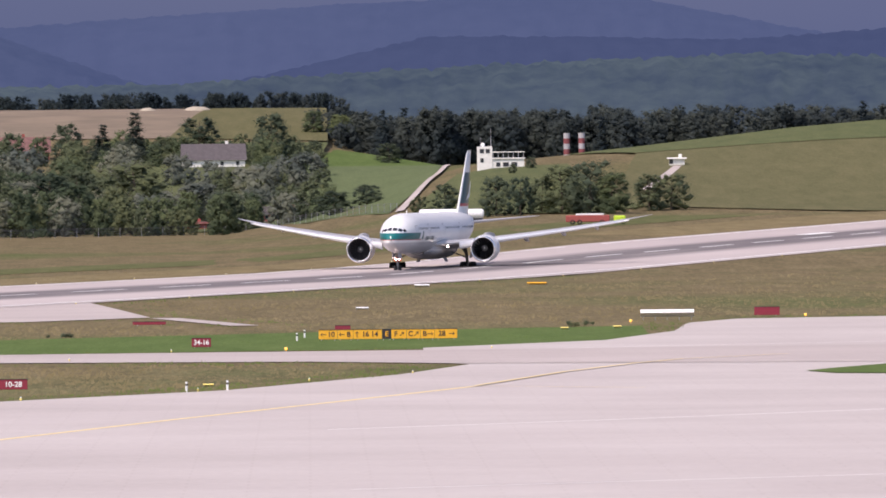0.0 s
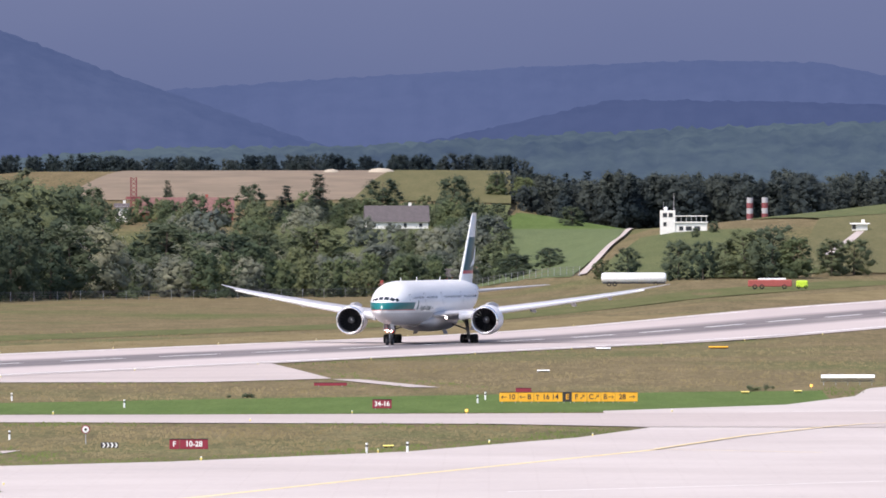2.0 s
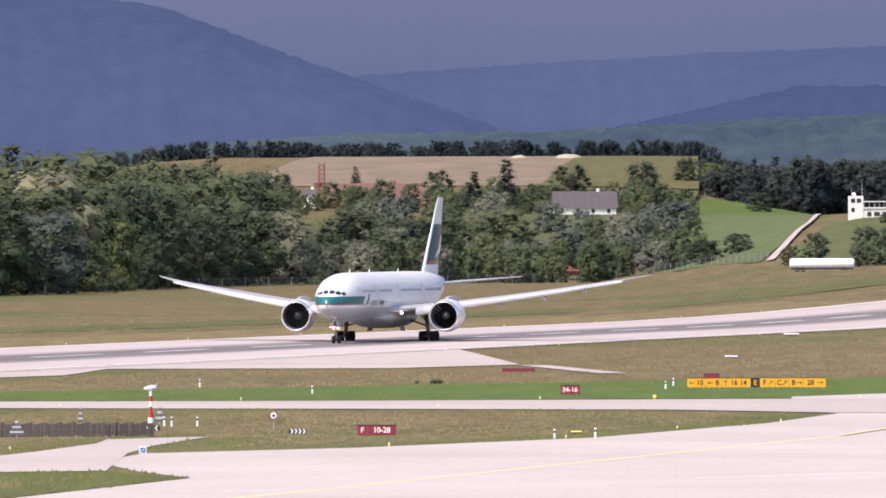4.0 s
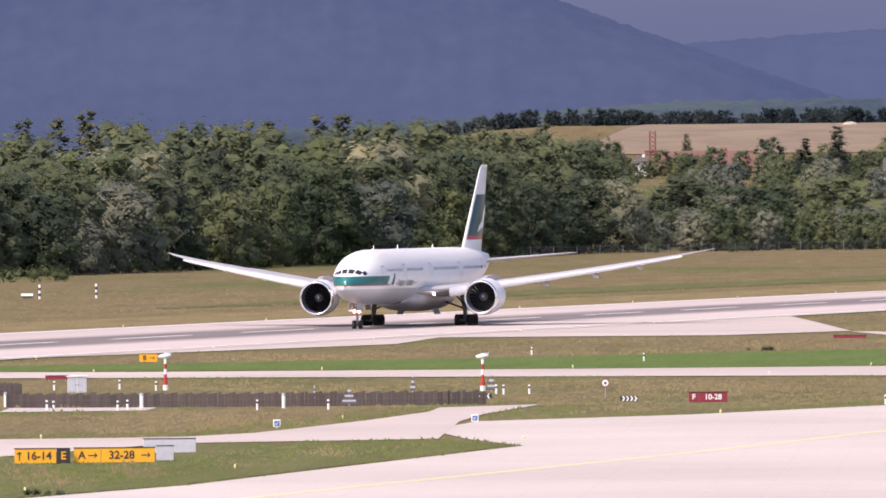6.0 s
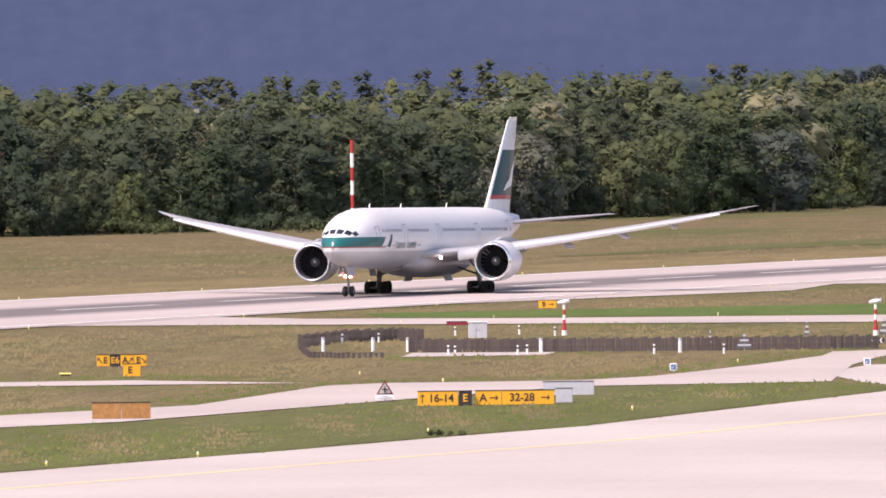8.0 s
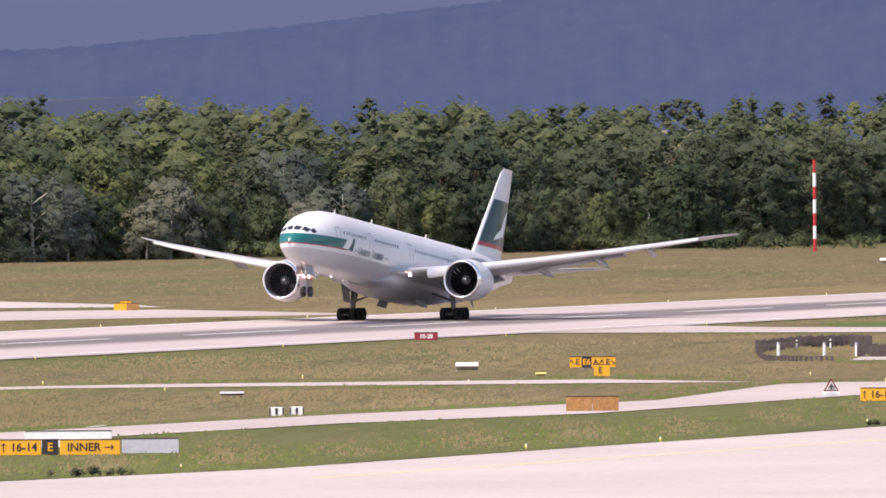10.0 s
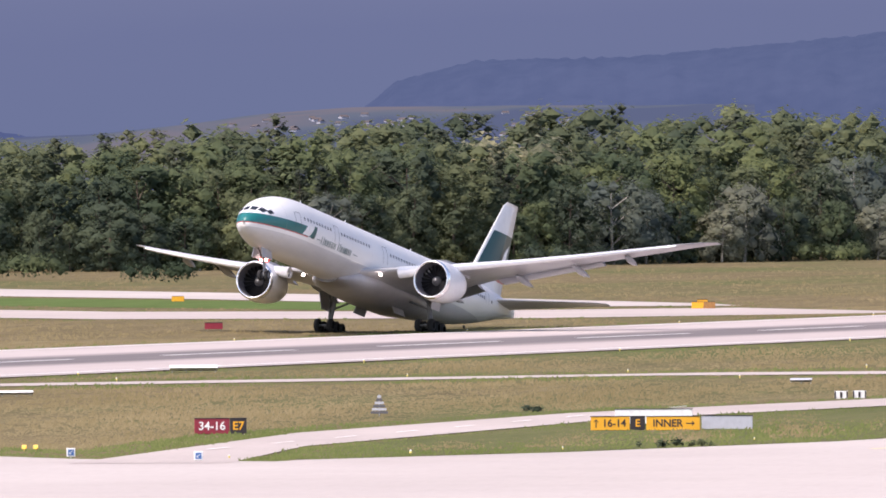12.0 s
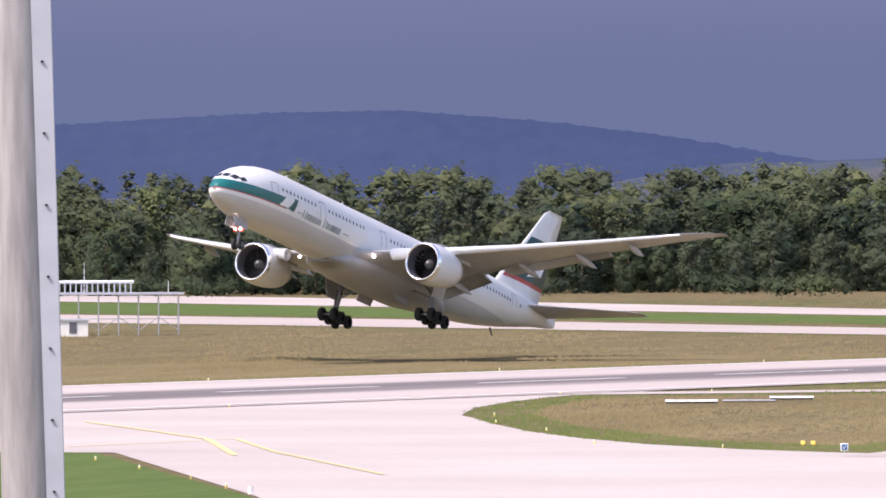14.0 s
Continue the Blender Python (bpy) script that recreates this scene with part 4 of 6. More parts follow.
    for side in (1, -1):
        pts = [(66.0, 10.6), (69.2, 11.2), (70.6, 13.9), (69.4, 13.0), (68.6, 11.9), (66.9, 11.3)]
        me = mesh_from("brush_mark", [(37.1 - s, side * 0.40, z) for s, z in pts], [(0, 1, 4, 5), (1, 2, 3, 4)], M_WHITE)
        part("brush_mark", me, a, "white brush stroke on the fin")
    # antennas
    for s in (14, 26, 44):
        bm = bmesh.new()
        tube(bm, (37.1 - s, 0, 8.85), (37.1 - s - 0.3, 0, 9.4), 0.09, 0.03, 6)
        part("antenna", bm_mesh("antenna", bm, M_WHITE), a)
    bm = bmesh.new()
    tube(bm, (37.1 - 60, 0, 3.9), (37.1 - 60.6, 0, 3.2), 0.14, 0.05, 6)
    part("tail_skid", bm_mesh("tail_skid", bm, M_STRUT), a)
    # nose gear
    tyre, hub = wheel_mesh(0.54, 0.38)
    bm = bmesh.new()
    tube(bm, (31.2, 0, 0.55), (31.2, 0, 3.7), 0.13, 0.16, 10)
    tube(bm, (31.2, -0.36, 0.54), (31.2, 0.36, 0.54), 0.07)
    tube(bm, (31.2, 0, 1.6), (33.0, 0, 3.0), 0.07)
    part("nose_gear", bm_mesh("nose_gear", bm, M_STRUT), a)
    for side in (1, -1):
        w = part("nose_wheel", tyre, a, "black tyre", m=Matrix.Translation((31.2, side * 0.36, 0.54)))
        part("hub", hub, w)
        bm = bmesh.new()
        box(bm, 2.6, 0.06, 0.95, Matrix.Translation((31.9, side * 0.55, 2.1)) @ pose(0, 0, 0, side * 8))
        part("gear_door", bm_mesh("gear_door", bm, M_WING), a)
        bm = bmesh.new()
        bmesh.ops.create_icosphere(bm, subdivisions=2, radius=0.14, matrix=Matrix.Translation((31.45, side * 0.27, 2.05)))
        part("taxi_light", bm_mesh("taxi_light", bm, M_LAMP), a, "lit landing light on the nose gear")
        # red glare of the lamp, modelled as an added glowing ring
        v, f = lathe([(0, 0.22), (-0.05, 0.27), (-0.15, 0.22)], 14)
        part("glare_ring", mesh_from("glare_ring", v, f, M_GLARE), a, "glowing ring that draws the red glare of the landing light", m=Matrix.Translation((31.4, side * 0.33, 2.05)))
    # main gear
    tyre, hub = wheel_mesh(0.68, 0.52)
    trucks = []
    for side in (1, -1):
        bm = bmesh.new()
        y = side * 5.5
        tube(bm, (0, y, 0.7), (-0.1, y - side * 0.5, 3.9), 0.24, 0.28, 12)
        tube(bm, (0, y, 1.9), (0.1, side * 2.2, 3.1), 0.11)
        tube(bm, (0, y, 2.2), (2.6, y - side * 0.8, 3.8), 0.10)
        tube(bm, (0.35, y, 0.9), (0.25, y, 2.2), 0.08)
        part("main_gear", bm_mesh("main_gear", bm, M_STRUT), a)
        bm = bmesh.new()
        box(bm, 2.4, 0.07, 1.9, Matrix.Translation((0.2, y + side * 0.45, 1.9)) @ pose(0, 0, 0, side * -10))
        part("gear_door", bm_mesh("gear_door", bm, M_WING), a)
        bm = bmesh.new()
        box(bm, 3.0, 1.6, 0.06, Matrix.Translation((0.4, side * 1.9, 2.1)) @ pose(0, 0, 0, side * -68))
        part("gear_door", bm_mesh("gear_door", bm, M_WING), a)
        t = thing("truck", "", "")
        for k in [k for k in t.keys()]:
            del t[k]
        t.parent = a
        t.matrix_basis = Matrix.Translation((0, y, 0.68))
        trucks.append((t, y))
        bm = bmesh.new()
        tube(bm, (-1.5, 0, 0), (1.5, 0, 0), 0.15)
        for x in (-1.45, 0, 1.45):
            tube(bm, (x, -0.7, 0), (x, 0.7, 0), 0.1)
        part("beam", bm_mesh("beam", bm, M_STRUT), t)
        for x in (-1.45, 0, 1.45):
            for o in (-0.7, 0.7):
                part("wheel", tyre, t, "black tyre", m=Matrix.Translation((x, o, 0)))
    return a, wings, trucks


AIRLINER, WINGS, TRUCKS = airliner()


# ---------------------------------------------------------------- beyond the airfield
def hedge_shape(seed, length, h, count):
    rng = np.random.default_rng(seed)
    n = max(6, int(length / 1.4))
    centres = np.stack([np.linspace(-length / 2, length / 2, n) + rng.normal(size=n) * 0.4, rng.normal(size=n) * min(0.5, 0.3 * h), h * rng.uniform(0.35, 0.62, n)], 1)
    return leaf_cloud(rng, centres, h * rng.uniform(0.3, 0.55, n), count, 0.26 if h > 1.5 else 0.09, mid=np.array((0, 0, 0.0)))


def bush(x, y, length, h, material, seed, label="low green bush at the edge of the field"):
    ob = new("bush", leaf_mesh("bush", *hedge_shape(seed, length, h, int(260 + 60 * length)), material))
    ob.matrix_basis = Matrix.Translation((x, y, relief(x, y) - 0.1))
    tagged(ob, label, "bush")


def country_trees():
    rng = random.Random(21)
    grove = "trees by the village"
    for kind, x, y, h, wide in (
            ("broad", -98, 2750, 19, 1.1), ("pale", -94, 2914, 12, 1.0), ("broad", -80, 2910, 20, 1.25), ("pale", -70, 2979, 14, 1.0), ("broad", -63, 2903, 17, 1.1), ("broad", -57, 2925, 18, 1.0),
            ("broad", -43, 2963, 19.5, 1.2), ("pale", -28, 3003, 12, 1.2), ("pale", -35, 3003, 10, 1.1), ("light", -21, 3000, 9.5, 1.1), ("pale", -13, 3019, 9, 1.2), ("broad", 6, 2787, 6.5, 1.7),
            ("broad", -3, 3007, 8, 1.3), ("broad", 14, 2790, 5.5, 1.4), ("broad", -86, 2960, 15, 1.1), ("pale", -50, 3000, 11, 1.0), ("light", -110, 2790, 13, 1.1), ("broad", -118, 2800, 17, 1.1),
            ("broad", -105, 2850, 15, 1.0), ("pale", -77, 3010, 12, 1.0)):
        tree(kind, x, y, h, rng, grove, wide * 1.4)
    for kind, x, y, h, wide in (
            ("broad", -67, 3295, 13.5, 1.0), ("pine", -57, 3295, 12.5, 1.3), ("pine", -48, 3295, 16, 1.2), ("broad", -31, 3385, 9.5, 1.5), ("broad", -10, 3305, 15.5, 1.0), ("broad", 2, 3291, 7.5, 1.0),
            ("pine", -93, 3400, 8, 1.0), ("broad", -120, 3340, 10, 1.2), ("broad", -113, 3360, 9, 1.2), ("broad", -40, 3300, 9, 1.0), ("broad", -128, 3300, 13, 1.1), ("light", -138, 3310, 11, 1.2),
            ("light", 2, 3440, 7, 1.2), ("light", 10, 3440, 7, 1.2), ("broad", 23, 3330, 7, 1.6)):
        tree(kind, x, y, h, rng, grove, wide * 1.4)
    for kind, x, y, h, wide in (("broad", 40, 2503, 9.5, 0.85), ("broad", 45, 2495, 9, 0.8), ("broad", 54, 2511, 11.5, 1.3), ("broad", 60, 2505, 12.5, 1.1), ("light", 64.5, 2499, 9.6, 1.2), ("broad", 50, 2515, 8.5, 1.2),
                                ("broad", 73, 2524, 9, 1.25), ("broad", 78, 2530, 8.7, 1.1), ("broad", 58, 2530, 7, 1.5), ("broad", 30, 2571, 7.3, 1.3), ("broad", 24.5, 2575, 5, 1.4), ("broad", 53, 2800, 3.2, 1.2), ("broad", 48.2, 2770, 2.6, 1.2),
                                ("broad", 160, 3030, 5, 1.4)):
        tree(kind, x, y, h, rng, "trees in front of the tower", wide * 1.3)
    for i, (x, y, ln, h, m) in enumerate(((-83, 2735, 3.6, 3.2, M_LEAF2), (-62, 2735, 4, 2.6, M_LEAF), (-215, 2010, 16, 3.4, M_LEAF2), (-196, 2020, 10, 3.8, M_LEAF2), (-186, 2015, 14, 3.2, M_LEAF2),
                                          (-172, 2030, 18, 3.0, M_LEAF2), (-120, 2500, 5, 4, M_LEAF2), (-330, 1735, 6, 4.2, M_LEAF2), (-320, 1560, 9, 3.5, M_LEAF2), (-352, 1610, 14, 4.6, M_LEAF2),
                                          (-420, 1690, 18, 4.0, M_LEAF), (-385, 1710, 14, 4.4, M_LEAF2), (-470, 1660, 20, 4.0, M_LEAF2), (-300, 1815, 12, 4.0, M_LEAF), (-265, 1900, 10, 3.6, M_LEAF2), (-82.9, 505.7, 1.0, 0.7, M_LEAF), (-81.6, 508.0, 0.9, 0.6, M_LEAF), (-107.8, 608.7, 0.9, 0.6, M_LEAF), (26.9, 1161.6, 2.2, 0.9, M_LEAF), (-23.5, 1127.0, 2.0, 0.6, M_LEAF), (-50.4, 612.5, 0.9, 0.5, M_LEAF))):
        bush(x, y, ln, h, m, 40 + i)
    far = []
    for i in range(300):  # dark wood behind the tower
        x = 4 + 220 * rng.random()
        far.append((x, 3420 + 90 * rng.random() + 30 * (x > 120), 14.0 + 4 * rng.random(), rng.uniform(14, 18), "broad" if rng.random() < 0.75 else "pine"))
    joined_woods("woods", "dark wood on the slope behind the tower", far, ("broad", "pine"), 31, M_HAZYLEAF)
    far = []
    for i in range(280):  # hazy wood above the fields
        x = -230 + 330 * rng.random()
        y = 3612 + 40 * rng.random()
        far.append((x, y, relief(x, y) - 3.0, rng.uniform(6, 9.5), "broad" if rng.random() < 0.8 else "light"))
    thick = []
    for i in range(140):
        y = rng.uniform(2800, 3180)
        x = rng.uniform(-0.046, 0.002) * y
        thick.append((x, y, relief(x, y) - 0.5, rng.uniform(9, 15) * (1.0 if x < -40 else 0.8), rng.choice(("broad", "broad", "light", "pale"))))
    for i in range(55):
        x, y = rng.uniform(-150, 0), rng.uniform(3260, 3330)
        thick.append((x, y, relief(x, y) - 0.5, rng.uniform(6, 10), rng.choice(("broad", "broad", "light"))))
    joined_woods("woods", "thick trees round the village", thick, ("broad", "light", "pale"), 35)
    joined_woods("woods", "hazy line of trees above the fields", far, ("broad", "light"), 33, M_HAZYLEAF)


country_trees()

M_PLASTER = plain("white_plaster", (0.72, 0.70, 0.66), 0.85, vary=0.1, scale=0.8)
M_TILE = plain("roof_tiles", (0.16, 0.078, 0.07), 0.85, vary=0.2, scale=1.2)
M_SLATE = plain("grey_roof", (0.085, 0.072, 0.076), 0.85, vary=0.2, scale=1.2)
M_PANE = plain("window_glass", (0.03, 0.035, 0.045), 0.1)
M_RED = plain("red_paint", (0.42, 0.03, 0.03), 0.5)
M_REDDULL = plain("dull_red_paint", (0.20, 0.05, 0.055), 0.7)
# white of the chimney bands, with their shade put into the colour
M_SHADEDW = plain("shaded_white_paint", (0.36, 0.35, 0.36), 0.7)
M_REDW = plain("red_shed", (0.32, 0.07, 0.06), 0.7)
M_STEEL = plain("galvanised_steel", (0.42, 0.42, 0.44), 0.45, metal=0.5)
M_WOOD = plain("weathered_wood", (0.085, 0.068, 0.066), 0.9, vary=0.35, scale=4)
M_YEL = plain("yellow_sign_face", (0.78, 0.38, 0.02), 0.5, vary=0.05)
M_YELB = plain("yellow_paint", (0.74, 0.60, 0.16), 0.5)
M_SIGNRED = plain("red_sign_face", (0.25, 0.02, 0.04), 0.5, vary=0.05)
M_BLACK = plain("black_sign_face", (0.028, 0.022, 0.025), 0.5)
M_BROWN = plain("rusty_sign_back", (0.33, 0.16, 0.05), 0.7, vary=0.3, scale=5)
M_GREYP = plain("grey_panel", (0.46, 0.47, 0.52), 0.5, vary=0.08)
M_BLUE = plain("blue_sign_face", (0.05, 0.14, 0.34), 0.5)
M_ORANGE = glow("orange_lamp", (1.0, 0.35, 0.05), 3.0)
M_DIRT = plain("bare_earth", (0.19, 0.145, 0.10), 0.95, vary=0.2, scale=0.06)
M_CROP = lawn_mat("crop_field", (0.10, 0.13, 0.06), (0.13, 0.16, 0.075))


def house(name, x, y, w, d, eave, roof_h, wall, roof, label, turn=0.0, windows=4):
    z = relief(x, y) - 0.3
    h = thing(name, label, "house", m=Matrix.Translation((x, y, z)) @ Matrix.Rotation(radians(turn), 4, "Z"))
    bm = bmesh.new()
    box(bm, w, d, eave + 0.3)
    part("wall", bm_mesh("wall", bm, wall), h)
    bm = bmesh.new()
    a = [bm.verts.new(p) for p in ((-w / 2 - .5, -d / 2 - .6, eave), (w / 2 + .5, -d / 2 - .6, eave), (w / 2 + .5, d / 2 + .6, eave), (-w / 2 - .5, d / 2 + .6, eave), (-w / 2 - .5, 0, eave + roof_h), (w / 2 + .5, 0, eave + roof_h))]
    for q in ((0, 1, 5, 4), (2, 3, 4, 5), (0, 4, 3), (1, 2, 5), (3, 2, 1, 0)):
        bm.faces.new([a[i] for i in q])
    r = part("roof", bm_mesh("roof", bm, roof), h)
    bm = bmesh.new()
    box(bm, 0.8, 0.8, 1.4, Matrix.Translation((w * 0.22, 0.3, eave + roof_h - 0.6)))
    part("chimney", bm_mesh("chimney", bm, wall), r)
    for i in range(windows):
        bm = bmesh.new()
        box(bm, 0.9, 0.08, 1.1, Matrix.Translation((-w * 0.38 + w * 0.76 * i / max(1, windows - 1), -d / 2 - 0.02, eave * 0.4)))
        part("window", bm_mesh("window", bm, M_PANE), h)
    return h


def village():
    house("farmhouse", -26, 3271, 17, 9, 2.3, 4.6, M_PLASTER, M_SLATE, "farmhouse with white walls and a grey roof", 4)
    house("barn", -86, 3342, 26, 10, 2.2, 4.4, M_REDW, M_TILE, "long barn with a red tiled roof", 2)
    house("house", -104, 3330, 3.4, 4, 4.4, 1.2, M_PLASTER, M_SLATE, "small white house among the trees", 0, 2)
    house("house", -51, 3008, 2.1, 3, 5.6, 0.8, M_PLASTER, M_SLATE, "narrow white house among the trees", 0, 1)
    house("shed", -6, 2990, 11, 6, 2.0, 2.0, M_REDW, M_SLATE, "low shed with a grey roof", -3, 2)
    house("shed", -31, 2985, 16, 4, 1.7, 0.5, M_REDW, M_TILE, "long low red shed behind the fence", 0, 3)
    house("shed", -42, 2985, 3.2, 3, 2.0, 0.5, M_PLASTER, M_SLATE, "small pale shed behind the fence", 0, 1)
    # red tower crane
    x, y = -101, 3342
    c = thing("tower_crane", "red lattice tower crane behind the trees", "crane", m=Matrix.Translation((x, y, relief(x, y))))
    bm = bmesh.new()
    for px, py in ((-.8, -.8), (.8, -.8), (.8, .8), (-.8, .8)):
        tube(bm, (px, py, 0), (px, py, 12), 0.14, n=5)
    for k in range(10):
        tube(bm, (-.8, -.8, k * 1.2), (.8, -.8, k * 1.2 + 1.2), 0.1, n=5)
        tube(bm, (.8, .8, k * 1.2), (-.8, .8, k * 1.2 + 1.2), 0.1, n=5)
    part("mast", bm_mesh("mast", bm, M_REDDULL), c)
    bm = bmesh.new()
    box(bm, 4.5, 1.4, 0.7, Matrix.Translation((0, 0, 5.8)))
    part("jib", bm_mesh("jib", bm, M_REDDULL), c)
    # gravel heaps on the field
    for hx, hy, w, h in ((-33, 3560, 8, 1.5), (-48, 3560, 5, 1.2)):
        bm = bmesh.new()
        bmesh.ops.create_icosphere(bm, subdivisions=3, radius=1)
        for v in bm.verts:
            v.co = Vector((v.co.x * w / 2, v.co.y * w / 2, max(-0.1, v.co.z) * h)) * (1 + 0.14 * noise.noise(v.co * 2.3 + Vector((hx, 0, 0))))
        ob = new("gravel_mound", bm_mesh("gravel_mound", bm, plain("gravel", (0.38, 0.33, 0.26), 0.95), True))
        ob.matrix_basis = Matrix.Translation((hx, hy, relief(hx, hy) - 0.1))
        tagged(ob, "pale heap of gravel on a field", "heap")
    # fields
    sheet("field", [(-125, 3420), (-40, 3420), (-28, 3600), (-110, 3600)], 0.25, M_DIRT, "bare brown ploughed field", "field", step=25)
    sheet("field", [(-16, 2900), (18, 2640), (30, 2860), (38, 3240), (0, 3240), (-12, 3100)], 0.25, M_CROP, "grey-green crop field", "field", step=25)
    sheet("field", [(-40, 3420), (6, 3405), (6, 3600), (-28, 3600)], 0.3, M_OLIVE, "green meadow above the farm", "field", step=25)
    sheet("field", [(-70, 2950), (-14, 2930), (0, 3240), (6, 3400), (-60, 3410)], 0.2, M_MOUND, "green orchard grass round the farm", "field", step=25)
    sheet("field", [(0, 3245), (38, 3245), (40, 3400), (-8, 3400)], 0.25, M_LAWN, "bright green meadow", "field", step=25)
    sheet("farm_track", [(19.5, 2640), (21.5, 2640), (32.6, 2900), (42.4, 3340), (40.8, 3340), (31, 2900)], 0.35, M_PATH, "pale farm track up the slope", "road", step=25)
    sheet("farm_track", [(77, 2650), (79.5, 2670), (88, 2772), (86, 2772), (78, 2685), (75, 2655)], 0.35, M_PATH, "pale track to the hut", "road", step=25)
    # wire perimeter fence
    for (ax, ay), (bx, by) in (((-118, 2640), (-10, 2860)), ((-10, 2860), (20, 2640))):
        f = thing("perimeter_fence", "grey wire mesh perimeter fence", "fence", m=Matrix.Translation((0, 0, 0)))
        cnt = 22
        bm0 = bmesh.new()
        tube(bm0, (0, 0, -0.2), (0, 0, 2.2), 0.05, n=5)
        post = bm_mesh("post", bm0, M_STEEL)
        for i in range(cnt + 1):
            k = i / cnt
            x, y = ax + (bx - ax) * k, ay + (by - ay) * k
            part("post", post, f, m=Matrix.Translation((x, y, relief(x, y))))
        bm0 = bmesh.new()
        for hgt in (0.3, 0.8, 1.3, 1.8, 2.1):
            for i in range(cnt):
                p = [(ax + (bx - ax) * (i + j) / cnt, ay + (by - ay) * (i + j) / cnt) for j in (0, 1)]
                tube(bm0, (*p[0], relief(*p[0]) + hgt), (*p[1], relief(*p[1]) + hgt), 0.03, n=4)
        part("wire", bm_mesh("wire", bm0, M_DUCT), f)


village()


def control_tower():
    x, y = 46, 2819
    t = thing("control_building", "white flat-roofed airfield control building with a roof deck", "building", m=Matrix.Translation((x, y, relief(x, y) - 0.8)))
    bm = bmesh.new()
    box(bm, 3.6, 6, 6.0, Matrix.Translation((-3.6, 0, 0)), 0.05)
    part("wall", bm_mesh("wall", bm, M_PLASTER), t, "white plaster block")
    bm = bmesh.new()
    box(bm, 7.6, 5.5, 4.0, Matrix.Translation((2.0, 0, -1.0)), 0.05)
    part("wall", bm_mesh("wall", bm, M_PLASTER), t, "white lower wing")
    bm = bmesh.new()
    box(bm, 8.0, 6.2, 0.3, Matrix.Translation((2.0, 0, 3.0)), 0.03)
    part("roof_slab", bm_mesh("roof_slab", bm, M_PLASTER), t)
    bm = bmesh.new()
    box(bm, 7.8, 5.9, 0.22, Matrix.Translation((2.0, 0, 4.55)), 0.03)
    part("canopy", bm_mesh("canopy", bm, M_PLASTER), t)
    for i in range(7):
        bm = bmesh.new()
        tube(bm, (-1.6 + 1.2 * i, -2.8, 3.3), (-1.6 + 1.2 * i, -2.8, 4.6), 0.07)
        part("post", bm_mesh("post", bm, M_STEEL), t)
    for px, pz, pw in ((-4.3, 4.4, 1.0), (-2.9, 4.4, 1.0), (-4.3, 2.2, 0.8), (-0.4, 1.2, 1.0), (1.4, 1.2, 1.4), (3.4, 1.2, 1.4)):
        bm = bmesh.new()
        box(bm, pw, 0.1, 1.0, Matrix.Translation((px, -3.02 if px < -1.8 else -2.78, pz)))
        part("window", bm_mesh("window", bm, M_PANE), t)
    bm = bmesh.new()
    tube(bm, (-2.1, 0, 6), (-2.1, 0, 10.2), 0.08, 0.04)
    tube(bm, (-4.6, 0, 6), (-4.6, 0, 8.2), 0.05, 0.03)
    part("antenna", bm_mesh("antenna", bm, M_STEEL), t)
    bm = bmesh.new()
    bmesh.ops.create_icosphere(bm, subdivisions=2, radius=0.5, matrix=Matrix.Translation((-4.0, 0, 6.4)))
    part("radome", bm_mesh("radome", bm, M_WHITE), t)
    house("hut", 87, 2778, 3.6, 3, 2.0, 0.3, M_PLASTER, M_PLASTER, "small pale hut at the end of a track", 0, 1)
    for px in (72.6, 76.8):
        a = thing("striped_stack", "red and white striped chimney behind the hill", "chimney", m=Matrix.Translation((px, 3300, relief(px, 3300) + 1.2)))
        for k in range(5):
            bm = bmesh.new()
            tube(bm, (0, 0, k * 1.5 - (2.0 if k == 0 else 0)), (0, 0, k * 1.5 + 1.5), 0.9, n=12)
            part("ring", bm_mesh("ring", bm, M_REDDULL if k % 2 else M_SHADEDW), a)
    # tank trailer and fire engine
    x, y = 30, 2463
    t = thing("tank_trailer", "long white tank trailer parked on the grass", "trailer", m=Matrix.Translation((x, y, relief(x, y))))
    v, f = lathe([(-6.8, 0.1), (-6.7, 0.9), (-6.3, 1.1), (6.3, 1.1), (6.7, 0.9), (6.8, 0.1)], 20)
    part("tank", mesh_from("tank", v, f, M_WHITE, True), t, m=Matrix.Translation((0, 0, 1.75)))
    bm = bmesh.new()
    box(bm, 13, 1.6, 0.3, Matrix.Translation((0, 0, 0.55)))
    part("chassis", bm_mesh("chassis", bm, M_DARK), t)
    tyre, _hub = wheel_mesh(0.5, 0.35)
    for px in (-5.2, -4.0, 4.6):
        part("wheel", tyre, t, m=Matrix.Translation((px, -0.75, 0.5)))
    x, y = 55, 2319
    t = thing("fire_engine", "red and white fire engine parked behind the runway", "truck", m=Matrix.Translation((x, y, relief(x, y))))
    bm = bmesh.new()
    box(bm, 8.6, 2.4, 1.3, Matrix.Translation((0, 0, 0.5)), 0.12)
    part("body", bm_mesh("body", bm, M_REDW), t)
    bm = bmesh.new()
    box(bm, 5.5, 2.2, 0.35, Matrix.Translation((0.4, 0, 1.8)), 0.08)
    part("roof", bm_mesh("roof", bm, M_WHITE), t)
    for px in (-3, -1.6, 2.8):
        part("wheel", tyre, t, m=Matrix.Translation((px, -1.05, 0.5)))
    x, y = 61.3, 2319
    t = thing("service_van", "bright yellow service van behind the runway", "van", m=Matrix.Translation((x, y, relief(x, y))))
    bm = bmesh.new()
